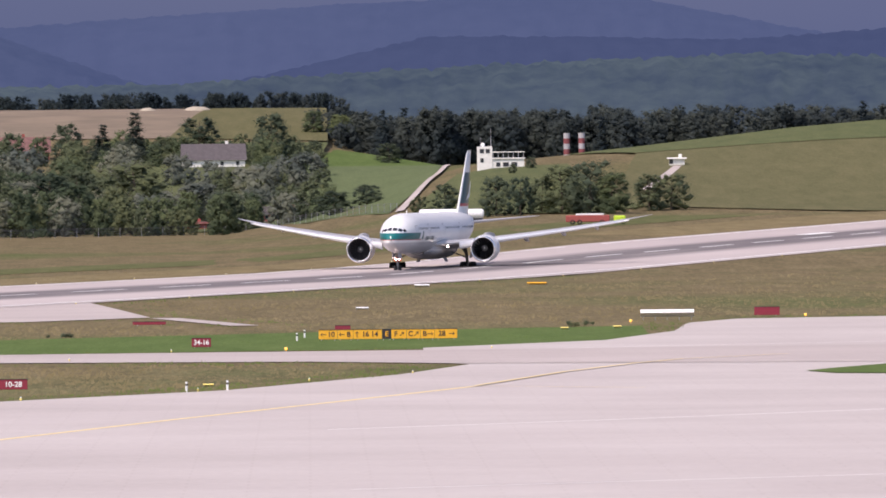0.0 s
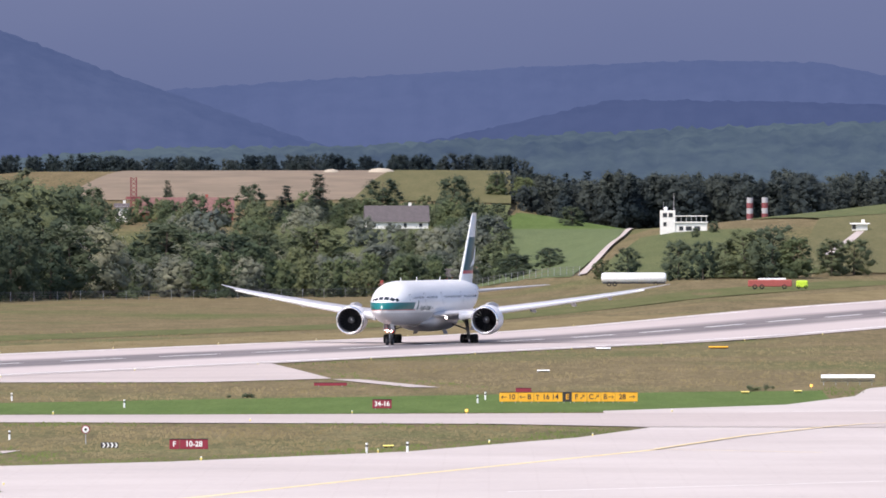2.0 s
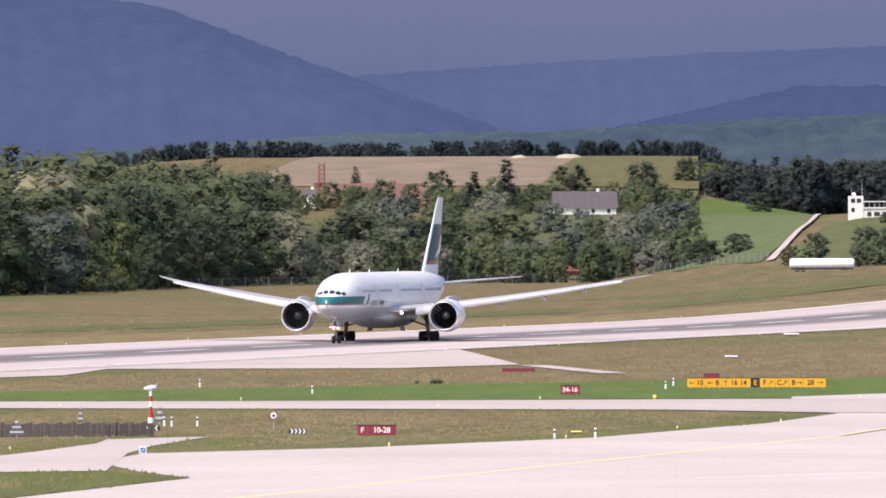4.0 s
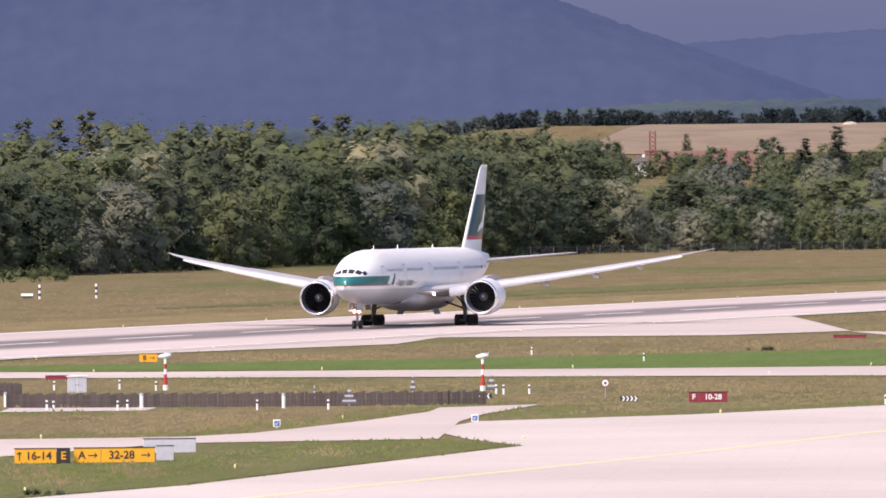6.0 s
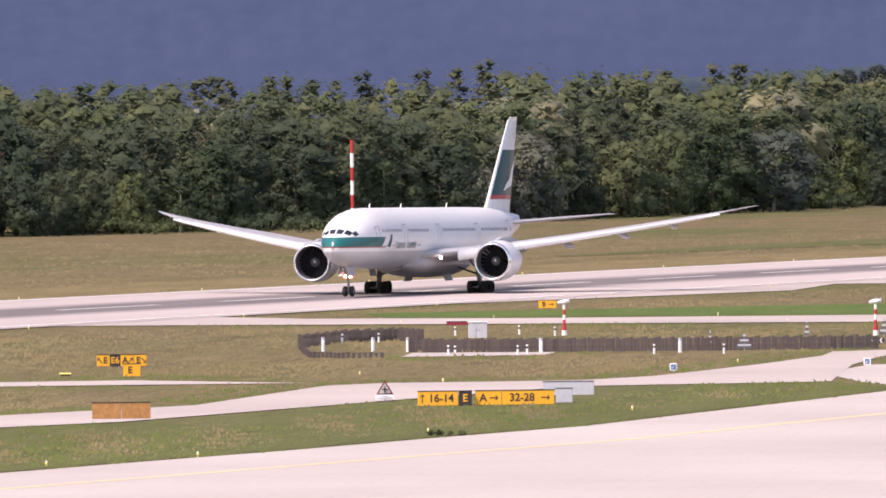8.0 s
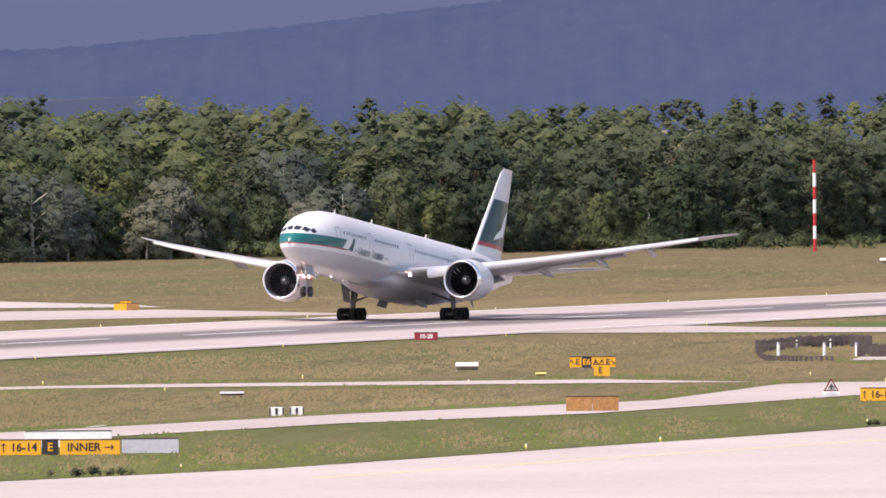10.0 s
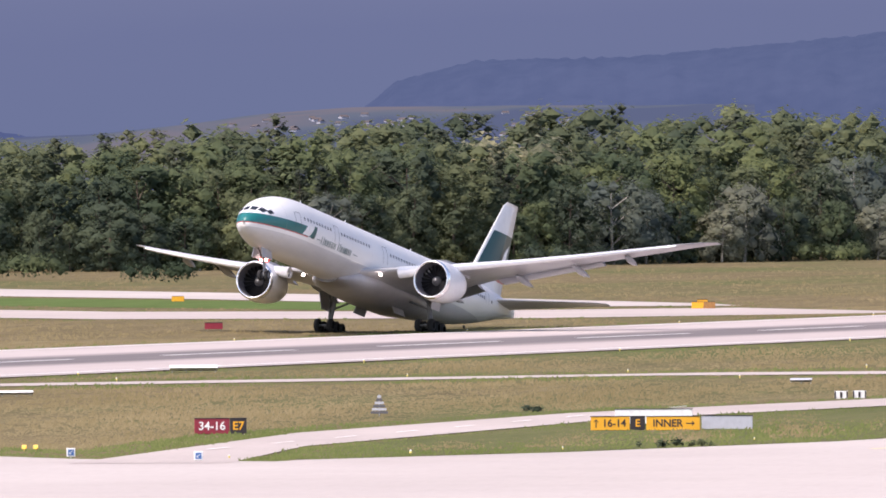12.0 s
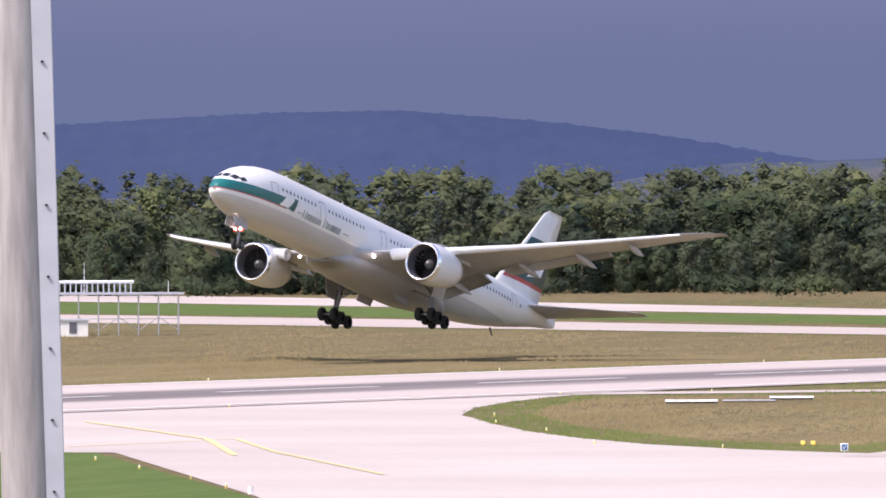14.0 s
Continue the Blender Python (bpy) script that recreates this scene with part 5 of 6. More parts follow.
    box(bm, 2.3, 1.8, 1.4, Matrix.Translation((0, 0, 0.3)), 0.2)
    part("body", bm_mesh("body", bm, plain("lime_paint", (0.45, 0.62, 0.04), 0.4)), t)
    for px in (-0.7, 0.7):
        part("wheel", tyre, t, m=Matrix.Translation((px, -0.8, 0.4)) @ Matrix.Scale(0.7, 4))


control_tower()


# house walls, dimmed and blued to carry the haze of distance
M_HAZE = plain("hazy_far_wall", (0.32, 0.33, 0.40), 0.9)


def far_village():
    """Pale houses at the foot of the hill, far behind the wood."""
    rng = random.Random(77)
    for i in range(64):
        deg = rng.uniform(-11.0, -9.1)
        b = radians(deg)
        d = rng.uniform(3760, 3850)
        w = rng.uniform(1.4, 3.2)
        fall = 0.05 + 0.50 * smooth_step(-13.7, -12.2, deg) + 0.40 * smooth_step(-12.0, -10.2, deg)
        z = 15 + d * math.tan(radians((0.15 + 0.18 * (d - 3740) / 120) * fall))
        h = thing("house", "pale house in a far village", "house", "houses of the far village", m=Matrix.Translation((d * math.sin(b), d * math.cos(b), z)) @ Matrix.Rotation(rng.uniform(-0.6, 0.6), 4, "Z"))
        bm = bmesh.new()
        box(bm, w, 3, 1.5)
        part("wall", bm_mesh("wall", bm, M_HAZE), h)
        bm = bmesh.new()
        a = [bm.verts.new(p) for p in ((-w / 2, -1.7, 1.5), (w / 2, -1.7, 1.5), (w / 2, 1.7, 1.5), (-w / 2, 1.7, 1.5), (-w / 2, 0, 2.2), (w / 2, 0, 2.2))]
        for q in ((0, 1, 5, 4), (2, 3, 4, 5), (0, 4, 3), (1, 2, 5)):
            bm.faces.new([a[k] for k in q])
        part("roof", bm_mesh("roof", bm, M_SLATE), h)
    # the slope that carries it
    v, f = [], []
    n = 60
    for j, (d, e) in enumerate(((3650, -0.1), (3740, 0.15), (3860, 0.33), (3960, 0.36))):
        for i in range(n + 1):
            bb = -16.5 + 8.2 * i / n
            fall = 0.05 + 0.50 * smooth_step(-13.7, -12.2, bb) + 0.40 * smooth_step(-12.0, -10.2, bb)
            a = radians(bb)
            v.append((d * math.sin(a), d * math.cos(a), 16 + d * math.tan(radians(e * fall + 0.01 * noise.noise((bb * 3, j, 1))))))
    for j in range(3):
        for i in range(n):
            q = j * (n + 1) + i
            f.append((q, q + 1, q + n + 2, q + n + 1))
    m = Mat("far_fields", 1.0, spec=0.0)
    # field tones with the haze painted in, emitted by the slope
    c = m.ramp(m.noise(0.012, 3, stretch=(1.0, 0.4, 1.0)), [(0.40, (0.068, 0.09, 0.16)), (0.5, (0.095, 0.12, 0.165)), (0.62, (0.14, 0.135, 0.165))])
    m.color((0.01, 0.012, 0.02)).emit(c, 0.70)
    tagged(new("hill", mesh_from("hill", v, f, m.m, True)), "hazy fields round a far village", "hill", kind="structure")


far_village()


# ---------------------------------------------------------------- signs and markers on the airfield
def text_mesh(words, size, material):
    cu = bpy.data.curves.new("text", "FONT")
    cu.body, cu.size, cu.align_x, cu.align_y = words, size, "CENTER", "CENTER"
    cu.extrude, cu.offset = 0.008, 0.012
    tmp = bpy.data.objects.new("text", cu)
    me = bpy.data.meshes.new_from_object(tmp)
    bpy.data.objects.remove(tmp)
    me.materials.clear()
    me.materials.append(material)
    me.name = "lettering"
    return me


def arrow_mesh(size, turn, material):
    bm = bmesh.new()
    m = Matrix.Rotation(radians(turn), 4, "Z")
    s = size
    for pts in (((-.5, -.06), (.42, -.06), (.42, .06), (-.5, .06)), ((.5, 0), (.22, .30), (.14, .23), (.36, 0)), ((.5, 0), (.36, 0), (.14, -.23), (.22, -.30))):
        bm.faces.new([bm.verts.new(m @ Vector((x * s, y * s, 0))) for x, y in pts])
    return bm_mesh("arrow", bm, material)


def facing(x, y, z=0.0, turn=0.0):
    """A pose at (x, y) whose front (-y) looks towards the terrace."""
    return Matrix.Translation((x, y, relief(x, y) + z)) @ Matrix.Rotation(-math.atan2(x - 5, y + 60) + radians(turn), 4, "Z")


def guidance_sign(x, y, panels, h, label, base=0.22, depth=0.22, turn=0.0, back=None):
    """A row of panels: (width, face material, ink material, [(kind, text or angle, place 0..1)])."""
    t = thing("taxiway_sign", label, "sign", m=facing(x, y, 0, turn))
    total = sum(p[0] for p in panels)
    px = -total / 2
    for w, face, ink, items in panels:
        bm = bmesh.new()
        box(bm, w - 0.03, depth, h, Matrix.Translation((px + w / 2, 0, base)), 0.02)
        p = part("panel", bm_mesh("panel", bm, face), t)
        for kind, what, k in items:
            m = Matrix.Translation((px + w * k, -depth / 2 - 0.012, base + h / 2)) @ Matrix.Rotation(radians(90), 4, "X")
            if kind == "text":
                part("lettering", text_mesh(what, h * 0.76, ink), p, m=m)
            else:
                part("arrow", arrow_mesh(h * 0.62, what, ink), p, m=m)
        bm = bmesh.new()
        for q in (0.15, 0.85):
            tube(bm, (px + w * q, 0, -0.1), (px + w * q, 0, base + 0.03), 0.05, n=6)
        part("leg", bm_mesh("leg", bm, M_STEEL), t)
        px += w
    bm = bmesh.new()
    box(bm, total + 0.04, depth + 0.05, 0.04, Matrix.Translation((0, 0, base + h)))
    part("top_rail", bm_mesh("top_rail", bm, M_BLACK if back is None else back), t)
    return t


def signs():
    Y, K, R, W, B, G = M_YEL, M_BLACK, M_SIGNRED, M_WHITE, M_BROWN, M_GREYP
    tx = "text"
    guidance_sign(7.3, 1088.8, [
        (1.75, Y, K, [("arrow", 180, .25), (tx, "10", .66)]), (1.45, Y, K, [("arrow", 180, .27), (tx, "B", .7)]), (2.65, Y, K, [("arrow", 90, .13), (tx, "16 14", .58)]), (0.85, K, Y, [(tx, "E", .5)]),
        (1.4, Y, K, [(tx, "F", .3), ("arrow", 45, .7)]), (1.3, Y, K, [(tx, "C", .3), ("arrow", 45, .7)]), (1.3, Y, K, [(tx, "B", .3), ("arrow", 0, .7)]), (2.1, Y, K, [(tx, "28", .32), ("arrow", 0, .75)])],
        0.86, "long yellow taxiway direction sign with black lettering", base=0.15)
    guidance_sign(-9.6, 1053.1, [(1.75, R, W, [(tx, "34-16", .5)])], 0.78, "red runway holding sign with white numbers", base=0.1)
    guidance_sign(3.3, 1149, [(1.55, R, W, [])], 0.5, "small dark red runway sign", base=0.1)
    guidance_sign(-22.0, 862.5, [(0.75, R, W, [(tx, "F", .5)]), (2.1, R, W, [(tx, "10-28", .5)])], 0.72, "red runway holding sign with white numbers", base=0.02)
    guidance_sign(48.0, 1236, [(2.7, R, W, [])], 0.85, "dark red runway sign at the taxiway", base=0.1)
    guidance_sign(-16.3, 1206.7, [(3.4, R, W, [])], 0.3, "low dark red board in the grass", base=0.1)
    guidance_sign(-79.4, 980, [(2.0, R, W, [])], 0.3, "low dark red board in the grass", base=0.15)
    guidance_sign(-79.0, 1079, [(1.7, Y, K, [(tx, "B", .3), ("arrow", 0, .7)])], 0.75, "small yellow taxiway direction sign", base=0.08)
    guidance_sign(-56.2, 682.5, [(2.45, Y, K, [("arrow", 90, .12), (tx, "16-14", .58)]), (0.82, K, Y, [(tx, "E", .5)])], 0.86, "yellow and black taxiway sign in the grass", base=0.06)
    guidance_sign(-52.05, 683.3, [(1.6, Y, K, [(tx, "A", .3), ("arrow", 0, .7)]), (3.15, Y, K, [(tx, "32-28", .38), ("arrow", 0, .83)])], 0.86, "yellow taxiway direction sign in the grass", base=0.06)
    guidance_sign(-49.4, 687.6, [(1.05, G, K, [])], 0.86, "grey back of a taxiway sign", base=0.06)
    guidance_sign(-50.6, 708.2, [(3.2, G, K, [])], 0.84, "grey back of a taxiway sign", base=0.06)
    guidance_sign(-85.5, 779, [(1.2, Y, K, [(tx, "E", .4)])], 0.85, "small yellow taxiway sign", base=0.06)
    guidance_sign(-72.9, 657.2, [(1.7, B, K, []), (1.7, B, K, [])], 0.92, "rusty brown back of a taxiway sign", base=0.06)
    guidance_sign(-90.1, 814.7, [(0.95, Y, K, [("arrow", 135, .25), (tx, "E", .66)]), (0.75, K, Y, [(tx, "E6", .5)]), (0.95, Y, K, [(tx, "A", .35), ("arrow", 45, .75)]), (0.95, Y, K, [(tx, "E", .35), ("arrow", -45, .75)])],
                  0.82, "yellow and black taxiway direction sign", base=0.08)
    guidance_sign(-121.3, 961.7, [(2.15, R, W, [(tx, "10-28", .5)])], 0.68, "red runway holding sign with white numbers", base=0.06)
    guidance_sign(-92.7, 550.6, [(2.45, Y, K, [("arrow", 90, .14), (tx, "16-14", .6)]), (0.95, K, Y, [(tx, "E", .5)])], 0.84, "yellow and black taxiway sign in the grass", base=0.04)
    guidance_sign(-89.2, 550.4, [(3.35, Y, K, [(tx, "INNER", .4), ("arrow", 0, .82)])], 0.84, "yellow taxiway sign with black lettering", base=0.04)
    guidance_sign(-86.2, 553, [(3.2, G, K, [])], 0.82, "grey back of a taxiway sign", base=0.04)
    guidance_sign(-92.2, 562, [(4.9, W, K, [])], 0.9, "white panel behind the taxiway sign", base=0.2)
    guidance_sign(-116.3, 542.7, [(2.2, R, W, [(tx, "34-16", .5)]), (1.05, K, Y, [(tx, "E7", .5)])], 0.95, "red runway holding sign with white numbers", base=0.05)
    guidance_sign(-210.0, 1028.6, [(1.9, R, W, [])], 0.66, "small red sign beyond the runway", base=0.06)
    guidance_sign(-186.6, 1214.9, [(1.3, Y, K, [])], 0.8, "small yellow sign beyond the runway", base=0.06)
    guidance_sign(-265.7, 1294.8, [(1.6, Y, K, [])], 0.65, "small yellow sign beyond the runway", base=0.06)
    guidance_sign(-183.3, 1193.6, [(1.4, Y, K, []), (1.4, B, K, [])], 0.75, "small yellow and brown sign beyond the runway", base=0.06)


signs()


def low_board(x, y, w, h, legs, label, material, base=0.3):
    t = thing("marker_board", label, "board", m=facing(x, y))
    v, f = loft([[(sx, -0.45 + 0.9 * k, base + h * math.sin(math.pi * min(1, 0.12 + k)) ** 0.6) for k in [i / 7 for i in range(8)]] for sx in (-w / 2, w / 2)])
    part("board", mesh_from("board", v, f, material), t)
    bm = bmesh.new()
    for i in range(legs):
        px = -w * 0.45 + w * 0.9 * i / max(1, legs - 1)
        tube(bm, (px, 0, -0.1), (px, 0, base + 0.1), 0.04, n=6)
    part("leg", bm_mesh("leg", bm, M_STEEL), t)


def boards():
    low_board(36.8, 1211.4, 5.5, 0.75, 5, "white sloping board on short legs", M_WHITE, 0.35)
    low_board(-160.5, 651.7, 4.1, 0.32, 4, "low white board in the meadow", M_WHITE, 0.12)
    low_board(-156.1, 668.8, 3.5, 0.32, 4, "low white board in the meadow", M_WHITE, 0.12)
    low_board(-158.1, 662, 4.2, 0.16, 4, "low grey board in the meadow", M_GREYP, 0.1)
    low_board(-161.7, 768.4, 3.9, 0.5, 4, "low white board in the meadow", M_WHITE, 0.12)
    low_board(-98.8, 805.3, 1.75, 0.62, 3, "white rounded box in the meadow", M_WHITE, 0.08)
    low_board(-103.4, 708.1, 1.65, 0.3, 3, "low grey board in the meadow", M_GREYP, 0.15)
    low_board(15.0, 1560, 2.0, 0.32, 3, "low white board by the runway", M_WHITE, 0.12)
    low_board(6.0, 1321, 1.4, 0.24, 2, "low white board by the runway", M_WHITE, 0.1)
    low_board(-216.7, 1216, 1.6, 0.55, 3, "low white board beyond the runway", M_WHITE, 0.1)
    low_board(-143.6, 1719, 1.7, 0.7, 2, "white box in the meadow", M_WHITE, 0.1)
    low_board(30.5, 1575, 2.6, 0.34, 3, "low orange board by the runway", M_YEL, 0.1)
    for x, y in ((24.9, 1148.8), (-90.6, 783.5), (-7.4, 865), (30.2, 1155)):
        low_board(x, y, 0.8, 0.22, 2, "small bright yellow marker", M_YELB, 0.05)


boards()


def edge_light_mesh():
    bm = bmesh.new()
    tube(bm, (0, 0, -0.05), (0, 0, 0.22), 0.09, 0.07, 8)
    tube(bm, (0, 0, 0.22), (0, 0, 0.40), 0.15, 0.08, 8)
    return bm


def lights():
    base = bm_mesh("base", edge_light_mesh(), M_YELB)
    bm = bmesh.new()
    bmesh.ops.create_icosphere(bm, subdivisions=1, radius=0.11, matrix=Matrix.Translation((0, 0, 0.42)))
    lens = bm_mesh("lens", bm, M_WHITE)

    def lamp(x, y, label, group, s=1.0):
        t = thing("edge_light", label, "light", group, m=Matrix.Translation((x, y, relief(x, y))) @ Matrix.Scale(s, 4))
        part("base", base, t)
        part("lens", lens, t)

    for i in range(24):
        for s in (-31.6, 31.6):
            x, y = runway(-900 + 60 * i, s)
            lamp(x, y, "small yellow runway edge light", "runway edge lights", 0.6)
    rng = random.Random(3)
    for x, y in ((-30.5, 740), (-44, 668), (-52, 620), (-60, 575), (-66, 560), (-80, 522), (-88, 500), (-95, 489), (-104, 481), (-46, 812), (-20, 818), (-8, 848), (0, 882), (8, 912), (-62, 752), (-80, 1027),
                 (-60, 1027), (-38, 1026), (-12, 1029), (16, 1033), (-86, 1000), (-52, 992), (-20, 985), (-108, 779), (-125, 762), (-140, 745), (-160, 728), (-172, 712), (-148, 548), (-158, 575), (-165, 604),
                 (-135, 506), (-124, 495), (-129.3, 388.6), (-137, 410), (-146, 432), (-155, 455), (-112, 735), (-93, 758), (-70, 780)):
        lamp(x, y, "small yellow taxiway edge light in the grass", "taxiway edge lights", rng.uniform(0.45, 0.65))
    for x, y in ((51.5, 1223.5), (-119.7, 499.7), (-119.0, 499.6), (32.4, 1187.8), (-2.0, 1027)):
        t = thing("guard_light", "lit orange guard light on a stand", "light", m=facing(x, y) @ Matrix.Scale(0.7, 4))
        bm = bmesh.new()
        tube(bm, (0, 0, -0.05), (0, 0, 0.25), 0.05, n=6)
        box(bm, 0.42, 0.2, 0.36, Matrix.Translation((0, 0, 0.22)), 0.03)
        part("housing", bm_mesh("housing", bm, M_YELB), t)
        bm = bmesh.new()
        bmesh.ops.create_icosphere(bm, subdivisions=2, radius=0.13, matrix=Matrix.Translation((0, -0.11, 0.4)))
        part("lamp", bm_mesh("lamp", bm, M_ORANGE), t, "lit orange lamp")


lights()


def posts():
    def bollard(x, y, h, w, bands, label, cap=None):
        t = thing("marker_post", label, "post", m=facing(x, y))
        z = 0.0
        for k, (frac, mat) in enumerate(bands):
            bm = bmesh.new()
            tube(bm, (0, 0, h * z - (0.1 if k == 0 else 0)), (0, 0, h * (z + frac)), w / 2, n=10)
            part("band", bm_mesh("band", bm, mat), t)
            z += frac
        return t

    WH, KB = M_WHITE, M_BLACK
    for x, y in ((-80.7, 869), (-76.7, 866.6), (-73.9, 864.8), (-63.2, 856.0), (-52.5, 851.0)):
        bollard(x, y, 1.1, 0.28, ((0.82, WH), (0.18, M_GREYP)), "thick white post beside the fence")
    for x, y in ((-69.6, 849.5), (-68.9, 847), (-64.2, 846.2), (-63.7, 848.9), (-54.1, 846), (-48.9, 845), (-36.7, 901), (-38.7, 901.7), (-39.3, 902.5), (-82.5, 905), (-79.8, 907), (-76, 935), (-71, 938), (-67.5, 930), (-1.1, 1089.8), (-0.4, 1110),
                 (-45, 1110), (-8.8, 845.6), (-5.9, 849.6), (-33, 1065)):
        bollard(x, y, 0.75, 0.17, ((0.62, WH), (0.2, KB), (0.18, WH)), "small white marker post with a black band")
    for x, y in ((-141.6, 1717), (-134.0, 1726)):
        bollard(x, y, 2.1, 0.35, ((0.2, WH), (0.2, KB), (0.2, WH), (0.2, KB), (0.2, WH)), "black and white striped pole")
    bollard(-176.8, 1966, 16.0, 0.62, ((0.14, M_RED), (0.14, WH), (0.14, M_RED), (0.15, WH), (0.14, M_RED), (0.15, WH), (0.14, M_RED)), "tall red and white striped mast at the wood")
    bollard(-124.7, 376.3, 0.45, 0.3, ((1.0, WH),), "short white marker post on the lawn")
    for x, y in ((-92.4, 650.2), (-91.3, 651.7)):
        t = thing("distance_marker", "black and white marker box beside the road", "marker", m=facing(x, y))
        bm = bmesh.new()
        box(bm, 0.95, 0.3, 0.55, None, 0.02)
        part("box", bm_mesh("box", bm, WH), t)
        bm = bmesh.new()
        box(bm, 0.16, 0.02, 0.4, Matrix.Translation((0, -0.17, 0.08)))
        box(bm, 0.10, 0.02, 0.52, Matrix.Translation((-0.42, -0.17, 0.02)))
        box(bm, 0.10, 0.02, 0.52, Matrix.Translation((0.42, -0.17, 0.02)))
        part("bars", bm_mesh("bars", bm, KB), t)
    for x, y in ((-36.0, 793.5), (-48.6, 780.5), (-104.7, 475.5), (-113.7, 483.9)):
        t = thing("road_marker", "small blue and white marker sign at the road", "sign", m=facing(x, y))
        bm = bmesh.new()
        box(bm, 0.5, 0.08, 0.5, Matrix.Translation((0, 0, 0.08)), 0.02)
        tube(bm, (0, 0.02, -0.1), (0, 0.02, 0.15), 0.04, n=6)
        part("plate", bm_mesh("plate", bm, WH), t)
        bm = bmesh.new()
        box(bm, 0.34, 0.02, 0.34, Matrix.Translation((0, -0.05, 0.16)))
        part("face", bm_mesh("face", bm, M_BLUE), t)
        part("arrow", arrow_mesh(0.26, -135, WH), t, m=Matrix.Translation((0, -0.065, 0.33)) @ Matrix.Rotation(radians(90), 4, "X"))


posts()


def slatted_boards():
    """Grey triangular boards of horizontal slats on a post."""
    for x, y, w, h in ((-48.1, 857.5, 1.2, 1.25), (-46.2, 911.7, 0.45, 1.4), (-40.1, 912, 0.7, 1.5), (-51.5, 872, 0.4, 1.3), (-115.8, 596, 1.15, 1.45)):
        t = thing("slatted_marker", "grey triangular slatted marker board", "marker", m=facing(x, y))
        bm = bmesh.new()
        tube(bm, (0, 0.04, -0.1), (0, 0.04, h), 0.04, n=6)
        part("post", bm_mesh("post", bm, M_STEEL), t)
        for k in range(6):
            wd = w * (1 - k / 6.4)
            bm = bmesh.new()
            box(bm, wd, 0.05, h * 0.11, Matrix.Translation((0, 0, h * (0.12 + 0.145 * k))))
            part("slat", bm_mesh("slat", bm, M_GREYP if k % 2 else M_DUCT), t)


slatted_boards()


def wind_poles():
    for x, y in ((-41.0, 917.3), (-66.9, 932.1)):
        t = thing("lamp_mast", "red and white striped mast with a white lamp head", "mast", m=facing(x, y))
        for k in range(6):
            bm = bmesh.new()
            r = 0.22 if k < 2 else 0.12
            tube(bm, (0, 0, k * 0.42 - (0.1 if k == 0 else 0)), (0, 0, k * 0.42 + 0.42), r, r * (0.75 if k == 1 else 1), 10)
            part("band", bm_mesh("band", bm, M_WHITE if k in (0, 3, 5) else M_RED), t)
        v, f = lathe([(-0.55, 0.02), (-0.5, 0.12), (0.0, 0.22), (0.4, 0.17), (0.48, 0.02)], 14)
        part("head", mesh_from("head", v, f, M_WHITE, True), t, m=Matrix.Translation((0, 0, 2.72)) @ pose(0, 0, 0, 0, -8, 0))
        bm = bmesh.new()
        box(bm, 0.5, 0.06, 0.12, Matrix.Translation((0.12, -0.1, 2.86)))
        part("visor", bm_mesh("visor", bm, M_GREYP), t)
        bm = bmesh.new()
        tube(bm, (0.42, 0, 2.7), (0.46, 0, 3.06), 0.04, n=6)
        part("spike", bm_mesh("spike", bm, M_GREYP), t)


wind_poles()


